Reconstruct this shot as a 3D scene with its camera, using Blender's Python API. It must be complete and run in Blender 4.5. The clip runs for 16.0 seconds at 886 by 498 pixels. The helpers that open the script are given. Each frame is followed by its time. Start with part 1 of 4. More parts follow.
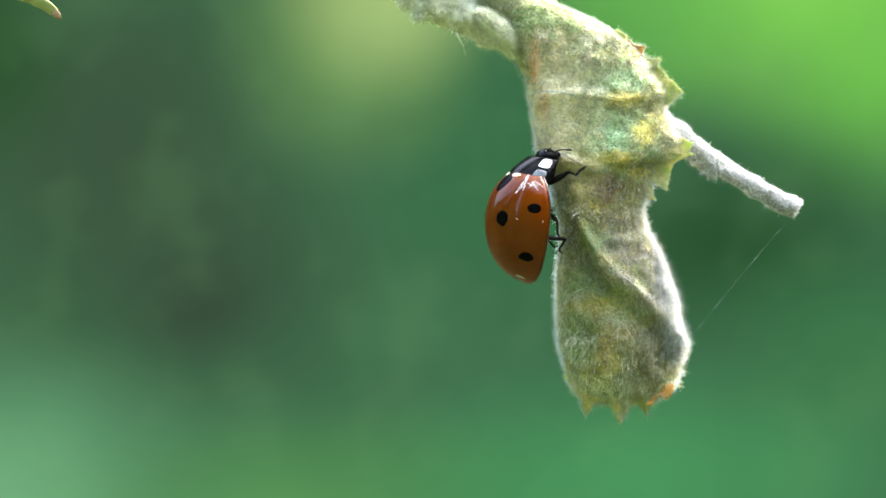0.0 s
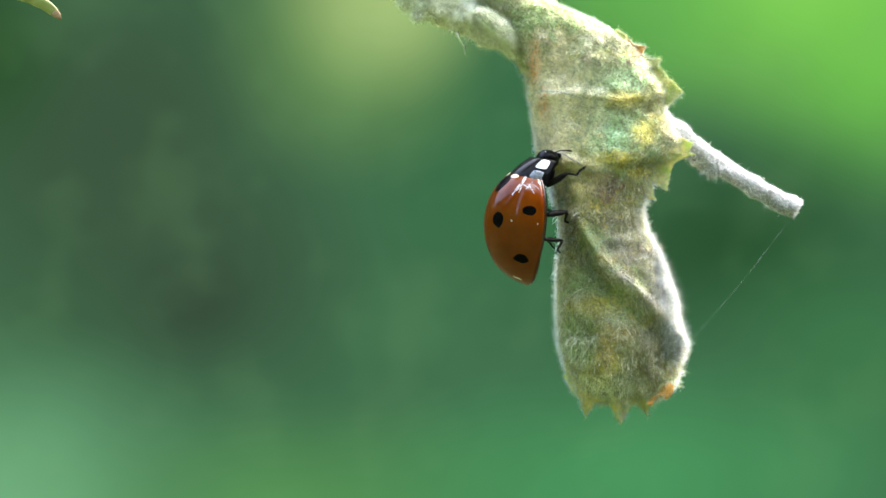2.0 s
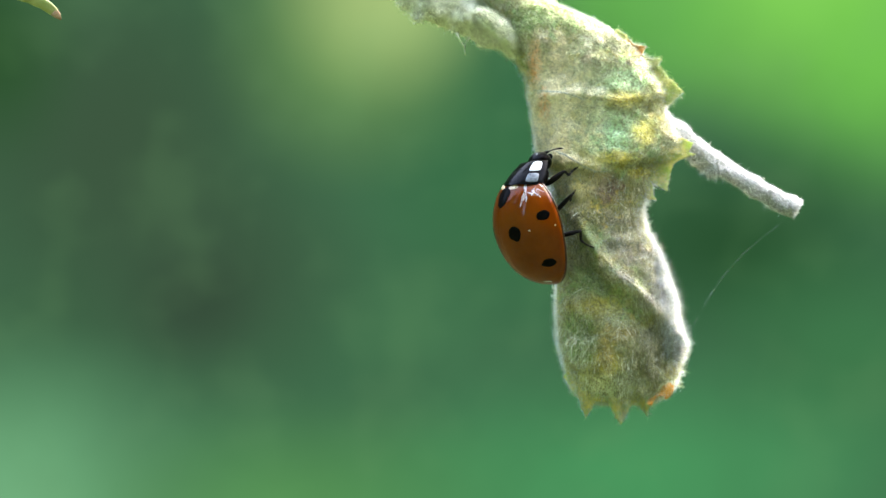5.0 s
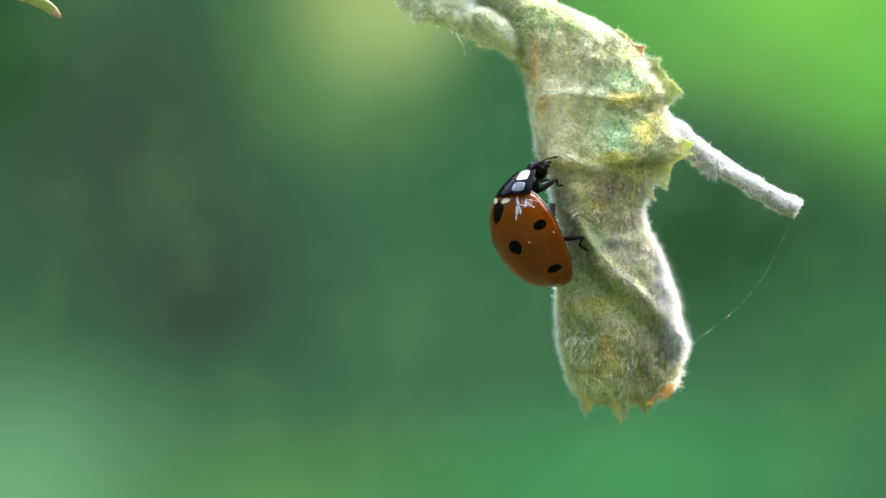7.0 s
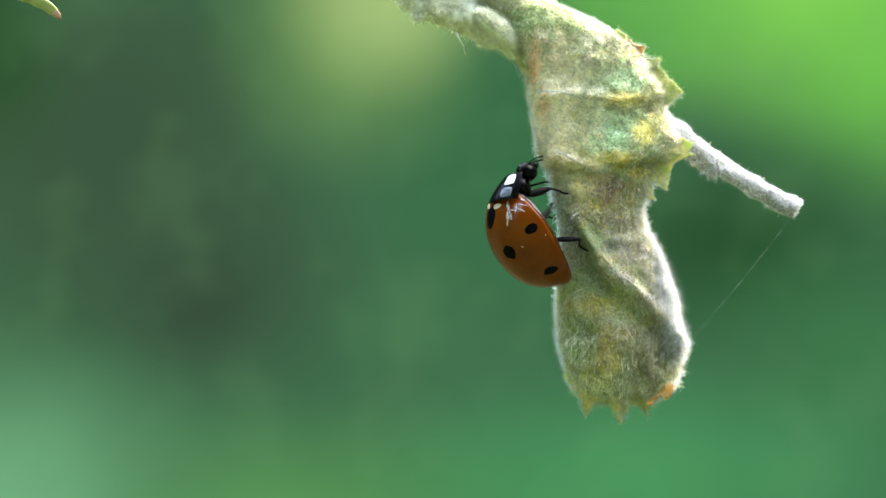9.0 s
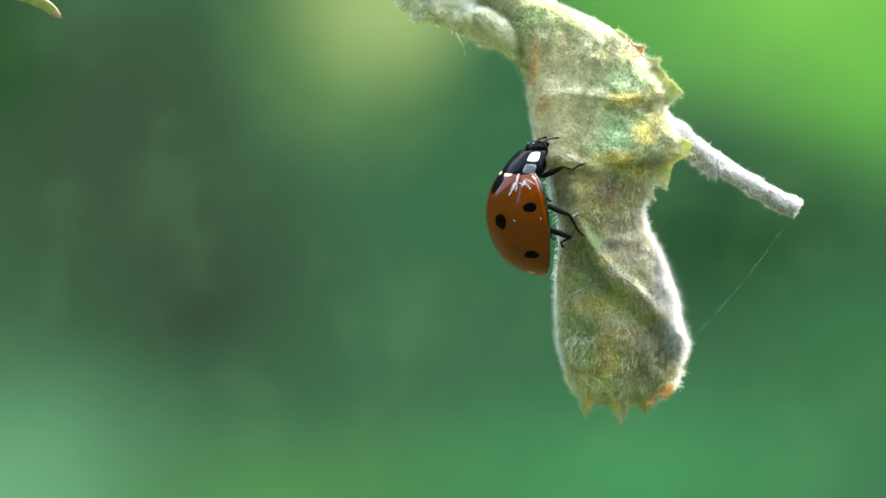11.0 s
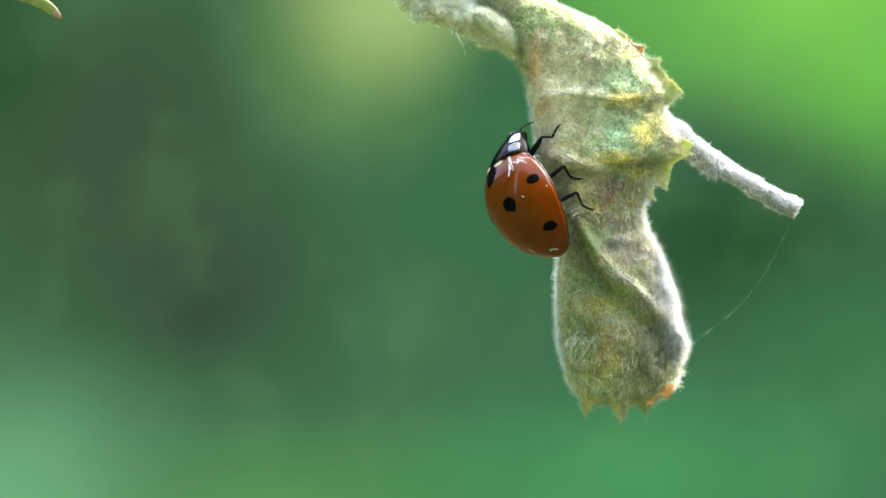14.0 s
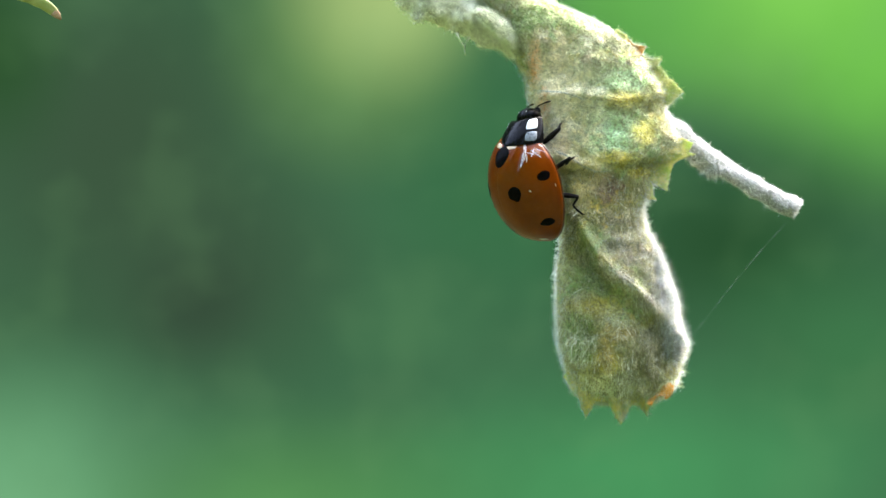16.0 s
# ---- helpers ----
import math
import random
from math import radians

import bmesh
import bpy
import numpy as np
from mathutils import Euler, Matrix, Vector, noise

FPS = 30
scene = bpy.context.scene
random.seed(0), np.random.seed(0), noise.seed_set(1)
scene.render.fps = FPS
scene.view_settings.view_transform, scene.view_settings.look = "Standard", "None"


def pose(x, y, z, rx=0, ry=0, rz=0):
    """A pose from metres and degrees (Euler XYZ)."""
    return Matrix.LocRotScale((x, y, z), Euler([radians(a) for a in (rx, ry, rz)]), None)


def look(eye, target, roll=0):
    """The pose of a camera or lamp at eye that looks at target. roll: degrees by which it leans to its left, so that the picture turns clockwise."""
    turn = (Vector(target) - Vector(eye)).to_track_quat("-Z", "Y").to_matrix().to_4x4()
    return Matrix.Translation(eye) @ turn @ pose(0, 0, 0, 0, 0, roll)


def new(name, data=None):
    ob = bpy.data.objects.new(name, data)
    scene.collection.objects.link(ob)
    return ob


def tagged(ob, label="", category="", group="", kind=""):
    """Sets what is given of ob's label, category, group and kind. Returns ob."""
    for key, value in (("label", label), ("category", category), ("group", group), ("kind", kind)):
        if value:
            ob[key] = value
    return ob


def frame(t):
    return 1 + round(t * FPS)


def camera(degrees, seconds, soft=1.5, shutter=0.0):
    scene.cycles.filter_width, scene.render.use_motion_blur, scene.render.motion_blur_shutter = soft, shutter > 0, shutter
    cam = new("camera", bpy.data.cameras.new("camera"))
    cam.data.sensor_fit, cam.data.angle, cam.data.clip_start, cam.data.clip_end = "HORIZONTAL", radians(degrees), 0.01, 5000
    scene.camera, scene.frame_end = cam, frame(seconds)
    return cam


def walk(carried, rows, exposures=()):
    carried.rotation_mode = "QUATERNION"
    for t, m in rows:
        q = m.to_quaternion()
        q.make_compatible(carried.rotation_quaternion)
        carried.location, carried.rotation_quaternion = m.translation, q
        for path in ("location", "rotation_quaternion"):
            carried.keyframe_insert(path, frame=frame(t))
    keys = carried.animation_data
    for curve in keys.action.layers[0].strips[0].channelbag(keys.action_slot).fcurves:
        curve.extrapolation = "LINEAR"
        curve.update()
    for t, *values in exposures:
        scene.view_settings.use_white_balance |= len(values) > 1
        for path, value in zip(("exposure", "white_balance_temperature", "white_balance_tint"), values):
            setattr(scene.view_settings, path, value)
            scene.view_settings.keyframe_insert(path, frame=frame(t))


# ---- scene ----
cam = camera(14.0, 16.0, soft=1.5)

MM = 0.001
EYE_HEIGHT = 0.55          # the view axis above the ground
EYE_BACK = 0.1853          # from the lens to the beetle


def at(x, y, z):
    """A place in millimetres from the middle of the view, at the beetle's distance."""
    return Vector((x * MM, y * MM, EYE_HEIGHT + z * MM))


walk(cam, [(0.0, look((0, -EYE_BACK, EYE_HEIGHT), (0, 0, EYE_HEIGHT))),
           (16.0, look((0, -EYE_BACK, EYE_HEIGHT), (0, 0, EYE_HEIGHT)))])

# ---- world and light ----
SUN_UP, SUN_TURN = radians(50), radians(50)
world = bpy.data.worlds.new("world")
scene.world = world
world.use_nodes = True
wt = world.node_tree
sky = wt.nodes.new("ShaderNodeTexSky")
sky.sky_type, sky.sun_disc = "NISHITA", False
sky.sun_elevation, sky.sun_rotation = SUN_UP, SUN_TURN
sky.air_density, sky.dust_density, sky.ozone_density = 0.8, 8.0, 0.3
wt.links.new(sky.outputs[0], wt.nodes["Background"].inputs[0])
wt.nodes["Background"].inputs[1].default_value = 0.15

sun = new("sun", bpy.data.lights.new("sun", "SUN"))
sun.data.energy, sun.data.angle, sun.data.color = 0.12, radians(14), (0.98, 1.0, 1.0)
sun_way = Vector((math.sin(SUN_TURN) * math.cos(SUN_UP), math.cos(SUN_TURN) * math.cos(SUN_UP), math.sin(SUN_UP)))
sun.matrix_world = look(sun_way * 5, (0, 0, 0))
EXPOSURE = 4.2
scene.view_settings.exposure = EXPOSURE


# ---- materials ----
def lin(r, g, b):
    return tuple((c / 255 / 12.92 if c < 10 else ((c / 255 + 0.055) / 1.055) ** 2.4) for c in (r, g, b)) + (1.0,)


class Mat:
    """A node material with short calls for what the surfaces here need."""

    def __init__(self, name, roughness=0.6):
        self.m = bpy.data.materials.new(name)
        self.m.use_nodes = True
        self.t = self.m.node_tree
        self.b = self.t.nodes["Principled BSDF"]
        self.b.inputs["Roughness"].default_value = roughness
        tc = self.t.nodes.new("ShaderNodeTexCoord")
        sc = self.node("ShaderNodeVectorMath", operation="SCALE")
        self.t.links.new(tc.outputs["Object"], sc.inputs[0])
        sc.inputs["Scale"].default_value = 1000.0
        self.p = sc.outputs[0]
        self.rags = {}

    def node(self, kind, operation=None):
        n = self.t.nodes.new(kind)
        if operation:
            n.operation = operation
        return n

    def noise(self, scale, detail=3.0, rough=0.55, warp=0.0, where=None):
        n = self.node("ShaderNodeTexNoise")
        n.inputs["Scale"].default_value, n.inputs["Detail"].default_value = scale, detail
        n.inputs["Roughness"].default_value, n.inputs["Distortion"].default_value = rough, warp
        self.t.links.new(where or self.p, n.inputs["Vector"])
        return n.outputs["Fac"]

    def ramp(self, fac, lo, hi, a=0.0, b=1.0):
        n = self.node("ShaderNodeMapRange")
        n.interpolation_type = "SMOOTHSTEP"
        for key, v in (("From Min", lo), ("From Max", hi), ("To Min", a), ("To Max", b)):
            n.inputs[key].default_value = v
        self.t.links.new(fac, n.inputs["Value"])
        return n.outputs["Result"]

    def mix(self, fac, a, b, blend="MIX"):
        n = self.node("ShaderNodeMix")
        n.data_type, n.blend_type = "RGBA", blend
        for sock, v in ((n.inputs["Factor"], fac), (n.inputs[6], a), (n.inputs[7], b)):
            if isinstance(v, (int, float, tuple)):
                sock.default_value = v if not isinstance(v, tuple) or len(v) == 4 else (*v, 1.0)
            else:
                self.t.links.new(v, sock)
        return n.outputs[2]

    def calc(self, op, a, b):
        n = self.node("ShaderNodeMath", operation=op)
        for sock, v in zip(n.inputs, (a, b)):
            if isinstance(v, (int, float)):
                sock.default_value = v
            else:
                self.t.links.new(v, sock)
        return n.outputs[0]

    def blob(self, centre, radii, edge=0.0, where=None, ragged=0.0, grain=1.6):
        """1 at the centre of a soft patch, falling to 0 at its radii."""
        n = self.node("ShaderNodeVectorMath", operation="SUBTRACT")
        self.t.links.new(where or self.p, n.inputs[0])
        n.inputs[1].default_value = centre
        d = self.node("ShaderNodeVectorMath", operation="DIVIDE")
        self.t.links.new(n.outputs[0], d.inputs[0])
        d.inputs[1].default_value = radii
        l = self.node("ShaderNodeVectorMath", operation="LENGTH")
        self.t.links.new(d.outputs[0], l.inputs[0])
        v = l.outputs["Value"]
        if ragged:
            if grain not in self.rags:
                self.rags[grain] = self.calc("SUBTRACT", self.noise(grain, 4, 0.65), 0.5)
            v = self.calc("ADD", v, self.calc("MULTIPLY", self.rags[grain], ragged))
        return self.ramp(v, edge, 1.0, 1.0, 0.0)

    def bump(self, height, strength, distance):
        n = self.node("ShaderNodeBump")
        n.inputs["Strength"].default_value, n.inputs["Distance"].default_value = strength, distance
        self.t.links.new(height, n.inputs["Height"])
        self.t.links.new(n.outputs[0], self.b.inputs["Normal"])

    def put(self, key, value):
        if isinstance(value, (int, float, tuple)):
            self.b.inputs[key].default_value = value
        else:
            self.t.links.new(value, self.b.inputs[key])
        return self


def leaf_colour(m):
    """The blade's blotches, in places that follow the leaf, with some light and shade painted in."""
    broad, fine, speck = m.noise(0.55, 4, 0.6, 0.6), m.noise(2.6, 5, 0.7), m.noise(9.0, 4, 0.7)
    c = m.mix(m.ramp(broad, 0.35, 0.65), (0.33, 0.37, 0.14), (0.48, 0.54, 0.29))
    c = m.mix(m.ramp(fine, 0.42, 0.72), c, (0.46, 0.46, 0.32))
    c = m.mix(m.ramp(m.noise(1.25, 4, 0.65, 0.5), 0.53, 0.62, 0.0, 0.65), c, (0.52, 0.44, 0.06))
    c = m.mix(m.ramp(m.noise(1.05, 4, 0.65, 0.9), 0.53, 0.63, 0.0, 0.7), c, (0.22, 0.42, 0.16))
    # stains, plus painted shade and a lighter bottom edge: centre, radii, colour, strength
    green, yellow, orange = (0.50, 0.76, 0.44), (0.70, 0.58, 0.06), (0.86, 0.42, 0.15)
    beige, moss, tan = (0.72, 0.62, 0.43), (0.22, 0.38, 0.12), (0.60, 0.44, 0.12)
    pale, shade, brown, olive, grey, felt = (0.60, 0.62, 0.42), (0.15, 0.16, 0.06), (0.19, 0.13, 0.09), (0.24, 0.23, 0.05), (0.26, 0.24, 0.21), (0.35, 0.34, 0.30)
    for centre, radii, colour, k in (
            ((8.2, 0.3, 5.9), (2.5, 3, 1.7), green, 0.9), ((9.4, 0.3, 8.7), (2.2, 3, 1.0), green, 0.7),
            ((9.3, 0.3, 7.7), (1.9, 3, 0.6), yellow, 0.6), ((10.3, 0.3, 5.9), (0.9, 3, 0.9), (0.62, 0.58, 0.10), 0.8), ((6.9, 0.3, 6.6), (0.9, 3, 1.4), yellow, 0.35), ((7.2, 0.3, 8.8), (1.4, 3, 1.0), pale, 0.6), ((7.4, 0.3, 6.6), (2.2, 3, 1.2), pale, 0.4),
            ((8.9, 0.3, 4.7), (1.5, 3, 0.6), yellow, 0.8), ((7.2, 0.3, 2.4), (1.0, 3, 1.9), yellow, 0.35),
            ((4.75, 1.5, 9.5), (0.5, 3, 1.7), orange, 1.0), ((5.2, 1.5, 7.4), (0.5, 3, 1.0), orange, 0.9),
            ((8.2, 0.3, 2.2), (2.4, 3, 1.5), yellow, 0.3), ((7.4, 0.3, 3.4), (1.4, 3, 1.0), olive, 0.6), ((9.9, 0.3, 3.0), (1.0, 3, 1.2), olive, 0.6), ((7.3, 0.3, 9.7), (0.42, 3, 0.42), brown, 0.8),
            ((9.6, 0.3, 9.6), (0.2, 3, 0.2), brown, 0.7), ((8.2, 0.3, 2.0), (2.6, 3, 1.6), olive, 0.75), ((6.9, 0.3, 1.2), (1.2, 3, 2.4), shade, 0.7),
            ((7.6, 0.3, -3.2), (1.5, 3, 2.2), olive, 0.75), ((8.3, 0.3, -2.4), (1.2, 3, 0.8), yellow, 0.3),
            ((11.6, 0.8, -1.0), (1.7, 3, 3.2), felt, 0.8), ((12.6, 0.8, -4.2), (0.8, 3, 3.6), felt, 0.8), ((9.4, 0.5, 0.6), (1.6, 3, 1.6), felt, 0.5), ((6.6, 1.0, 12.0), (3.0, 3, 1.0), moss, 0.5), ((8.8, 1.2, 10.8), (2.4, 3, 0.9), (0.28, 0.31, 0.22), 0.8), ((11.0, 0.3, -4.9), (1.1, 3, 2.4), grey, 0.9), ((9.2, 0.3, 0.0), (1.2, 3, 1.0), grey, 0.7),
            ((8.4, 0.3, -6.0), (1.4, 3, 1.2), yellow, 0.75), ((8.0, 0.3, -7.6), (1.6, 3, 0.9), green, 0.6),
            ((7.5, 0.3, -8.0), (0.9, 3, 1.0), yellow, 1.0), ((8.4, 0.3, -5.2), (0.5, 3, 1.6), tan, 0.9), ((7.3, 0.3, -6.3), (1.2, 3, 0.8), olive, 0.6), ((8.1, 0.3, -8.0), (0.4, 3, 0.9), moss, 0.9), ((9.0, 0.3, 1.6), (1.6, 3, 0.8), grey, 0.5), ((10.0, 0.3, -0.4), (1.0, 3, 0.9), grey, 0.8), ((9.0, 0.3, -7.9), (0.5, 3, 1.0), yellow, 0.6), ((8.4, 0.3, -7.0), (2.0, 3, 1.0), (0.62, 0.62, 0.34), 0.7), ((7.2, 0.3, -7.0), (0.8, 3, 0.9), (0.66, 0.68, 0.26), 0.9),
            ((4.6, 1.2, 11.9), (1.9, 3, 1.3), moss, 0.75), ((5.6, 1.0, 6.6), (1.4, 3, 4.2), beige, 0.95), ((5.2, 1.0, 10.2), (1.6, 3, 1.6), beige, 0.5), ((8.2, 0.3, -3.0), (2.4, 3, 0.7), yellow, 0.35), ((8.0, 0.3, -1.9), (1.6, 3, 0.8), moss, 0.8), ((7.0, 0.3, -4.0), (1.2, 3, 1.0), moss, 0.7), ((9.6, 0.3, -5.0), (1.0, 3, 1.6), shade, 0.7), ((9.2, 0.3, -7.2), (1.2, 3, 0.9), moss, 0.8), ((10.6, 0.3, -5.8), (1.4, 3, 2.2), shade, 0.9), ((7.4, 0.3, -1.0), (1.4, 3, 1.4), shade, 0.5), ((8.0, 0.3, -4.8), (1.8, 3, 0.8), shade, 0.45), ((9.4, 0.3, 1.4), (1.2, 3, 0.8), shade, 0.35), ((7.2, 0.3, -1.6), (1.0, 3, 1.0), moss, 0.8),
            ((8.9, 0.3, -4.4), (1.3, 3, 0.6), tan, 0.5), ((7.1, 0.3, -5.2), (0.9, 3, 1.3), moss, 0.7), ((9.0, 0.3, -1.4), (1.1, 3, 0.7), felt, 0.8), ((10.6, 0.3, -2.8), (1.0, 3, 0.8), felt, 0.9), ((11.8, 0.3, -4.4), (0.6, 3, 0.9), felt, 0.9), ((8.8, 0.3, -7.2), (2.6, 3, 0.9), pale, 0.6),
            ((7.4, 0.3, 0.6), (0.8, 3, 1.2), moss, 0.5), ((10.2, 0.3, 3.9), (0.9, 3, 0.5), yellow, 0.7), ((6.9, 0.3, 3.3), (0.6, 3, 0.5), yellow, 0.7), ((11.6, 1.0, 6.2), (0.5, 3, 1.2), brown, 0.5), ((8.5, 0.3, 3.1), (1.3, 3, 1.2), (0.20, 0.12, 0.085), 1.0)):
        c = m.mix(m.calc("MULTIPLY", m.blob(centre, radii, 0.3, None, 1.7, 1.9), k), c, colour)
    rust = m.calc("MULTIPLY", m.ramp(m.noise(1.7, 4, 0.65, 0.5), 0.52, 0.66), m.blob((7.9, 0.3, 2.4), (2.6, 4, 2.6), 0.4))
    c = m.mix(m.calc("MULTIPLY", rust, 0.8), c, (0.66, 0.48, 0.05))
    c = m.mix(m.ramp(m.noise(1.5, 5, 0.7, 1.0), 0.50, 0.66, 0.0, 0.35), c, (0.12, 0.12, 0.04))
    c = m.mix(m.ramp(speck, 0.50, 0.64, 0.0, 0.7), c, (0.06, 0.06, 0.025))
    c = m.mix(m.ramp(m.noise(3.4, 5, 0.75, 0.8), 0.52, 0.66, 0.0, 0.6), c, (0.08, 0.08, 0.03))
    # light painted into the blade's left side, which little sky reaches
    c = m.mix(m.calc("MULTIPLY", m.blob((6.6, 0.6, 7.2), (2.7, 4, 3.2), 0.4, None, 1.7, 1.9), 0.5), c, (0.80, 0.77, 0.57))
    c = m.mix(m.ramp(m.noise(5.5, 5, 0.75), 0.56, 0.7, 0.0, 0.5), c, (0.62, 0.63, 0.38))
    # two more pale areas that paint light into the left side
    c = m.mix(m.calc("MULTIPLY", m.blob((6.0, 0.8, 8.0), (2.2, 4, 3.8), 0.35, None, 1.7, 1.9), 0.6), c, (0.92, 0.83, 0.58))
    c = m.mix(m.calc("MULTIPLY", m.blob((6.8, 0.5, 4.2), (2.3, 4, 2.6), 0.35, None, 1.7, 1.9), 0.5), c, (0.90, 0.78, 0.44))
    for centre, radii in (((4.75, 1.5, 9.6), (0.55, 3, 1.7)), ((5.2, 1.5, 7.4), (0.5, 3, 1.3))):
        c = m.mix(m.calc("MULTIPLY", m.blob(centre, radii, 0.0, None, 1.5, 3.4), m.ramp(speck, 0.40, 0.58, 1.0, 0.2)), c, orange)
    c = m.mix(m.ramp(m.noise(6.5, 5, 0.75), 0.50, 0.66, 0.0, 0.5), c, (0.12, 0.12, 0.055))
    return m.mix(1.0, c, (1.26, 1.24, 1.21), "MULTIPLY")


def leaf_material():
    m = Mat("withered_leaf", 0.85)
    c = leaf_colour(m)
    m.put("Base Color", c).put("Specular IOR Level", 0.2)
    m.put("Sheen Weight", 0.25).put("Sheen Roughness", 0.6)
    m.bump(m.calc("ADD", m.noise(7.0, 6, 0.75), m.calc("MULTIPLY", m.noise(2.2, 4, 0.6, 0.6), 2.0)), 1.0, 0.00016)
    return m.m


def wool_material(name, colour, dark):
    """Fine hair that lets some light through."""
    m = Mat(name, 0.6)
    geo = m.node("ShaderNodeNewGeometry")
    c = m.mix(geo.outputs["Random Per Island"], dark, colour)
    m.put("Base Color", c).put("Specular IOR Level", 0.35)
    tr = m.node("ShaderNodeBsdfTranslucent")
    m.t.links.new(c, tr.inputs["Color"])
    mix = m.node("ShaderNodeMixShader")
    mix.inputs[0].default_value = 0.5
    m.t.links.new(m.b.outputs[0], mix.inputs[1])
    m.t.links.new(tr.outputs[0], mix.inputs[2])
    m.t.links.new(mix.outputs[0], m.t.nodes["Material Output"].inputs["Surface"])
    return m.m


def stained_wool_material(name, pale, dark, cover):
    """Matted hair that has taken on some of the blade's stains."""
    m = Mat(name, 0.6)
    c = leaf_colour(m)
    geo = m.node("ShaderNodeNewGeometry")
    r = geo.outputs["Random Per Island"]
    c = m.mix(m.ramp(r, 0.35, 1.0, 0.0, cover), c, pale)
    c = m.mix(m.ramp(r, 0.0, 0.4, 0.75, 0.0), c, dark)
    m.put("Base Color", c).put("Specular IOR Level", 0.3)
    return m.m


def margin_material(name, colour, other):
    """The thin blade edge, which lets light through."""
    m = Mat(name, 0.6)
    c = m.mix(m.ramp(m.noise(1.9, 4, 0.65), 0.40, 0.62), colour, other)
    c = m.mix(m.ramp(m.noise(6.0, 4, 0.7), 0.5, 0.7, 0.0, 0.4), c, (0.20, 0.26, 0.08))
    m.put("Base Color", c)
    m.bump(m.noise(5.0, 4, 0.7), 0.6, 0.00006)
    tr = m.node("ShaderNodeBsdfTranslucent")
    m.t.links.new(c, tr.inputs["Color"])
    mix = m.node("ShaderNodeMixShader")
    mix.inputs[0].default_value = 0.55
    m.t.links.new(m.b.outputs[0], mix.inputs[1])
    m.t.links.new(tr.outputs[0], mix.inputs[2])
    m.t.links.new(mix.outputs[0], m.t.nodes["Material Output"].inputs["Surface"])
    return m.m


def silk_material():
    """A thread so fine that most of what lies behind it shows."""
    m = Mat("spider_silk", 0.3)
    m.put("Base Color", (0.75, 0.78, 0.78, 1.0)).put("Alpha", m.ramp(m.noise(1.1, 2), 0.4, 0.7, 0.005, 0.042))
    return m.m


def plain(name, colour, other, roughness, scale=3.0, bump=0.0, coat=0.0, specular=0.5):
    m = Mat(name, roughness)
    n = m.noise(scale, 4, 0.6)
    m.put("Base Color", m.mix(m.ramp(n, 0.35, 0.68), colour, other)).put("Specular IOR Level", specular)
    m.put("Coat Weight", coat).put("Coat Roughness", 0.06).put("Coat IOR", 1.33)
    m.put("Roughness", m.ramp(m.noise(scale * 3, 3), 0.3, 0.7, roughness * 0.8, min(1.0, roughness * 1.25)))
    if bump:
        m.bump(m.noise(scale * 4, 4, 0.7), 0.6, bump)
    return m.m


def pale_mark_material(name, least, most):
    m = Mat(name, 0.6)
    m.put("Base Color", (0.70, 0.68, 0.68, 1.0)).put("Alpha", m.ramp(m.noise(13.0, 4, 0.6), 0.30, 0.62, least, most))
    return m.m


def elytra_material():
    m = Mat("wing_case", 0.36)
    c = m.mix(m.ramp(m.noise(0.7, 3), 0.3, 0.7), (0.098, 0.0190, 0.0001), (0.122, 0.0255, 0.0002))
    c = m.mix(m.ramp(m.noise(14.0, 3), 0.5, 0.8, 0.0, 0.3), c, (0.09, 0.018, 0.0008))
    m.put("Base Color", c).put("Specular IOR Level", 0.02).put("Coat Weight", 0.55).put("Coat Roughness", 0.09).put("Coat IOR", 1.40)
    m.put("Subsurface Weight", 0.15).put("Subsurface Radius", (1.0, 0.35, 0.1)).put("Subsurface Scale", 0.0003)
    m.bump(m.noise(11.0, 3, 0.6), 0.25, 0.00002)
    return m.m


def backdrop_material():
    """Far foliage as a sheet that glows, its blur and patches of light painted in."""
    m = Mat("glowing_foliage", 1.0)
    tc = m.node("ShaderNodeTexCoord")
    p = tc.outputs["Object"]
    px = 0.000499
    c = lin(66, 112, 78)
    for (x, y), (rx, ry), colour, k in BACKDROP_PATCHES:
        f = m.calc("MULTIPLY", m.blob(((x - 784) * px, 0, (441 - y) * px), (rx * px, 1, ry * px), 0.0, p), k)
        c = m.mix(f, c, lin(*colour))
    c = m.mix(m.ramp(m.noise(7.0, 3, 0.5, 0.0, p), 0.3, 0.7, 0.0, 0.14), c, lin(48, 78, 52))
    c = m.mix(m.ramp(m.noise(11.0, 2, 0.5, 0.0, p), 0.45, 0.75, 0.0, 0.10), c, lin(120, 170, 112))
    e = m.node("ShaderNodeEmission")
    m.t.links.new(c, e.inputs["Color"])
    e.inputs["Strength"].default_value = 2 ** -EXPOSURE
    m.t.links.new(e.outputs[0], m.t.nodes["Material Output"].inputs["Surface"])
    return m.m


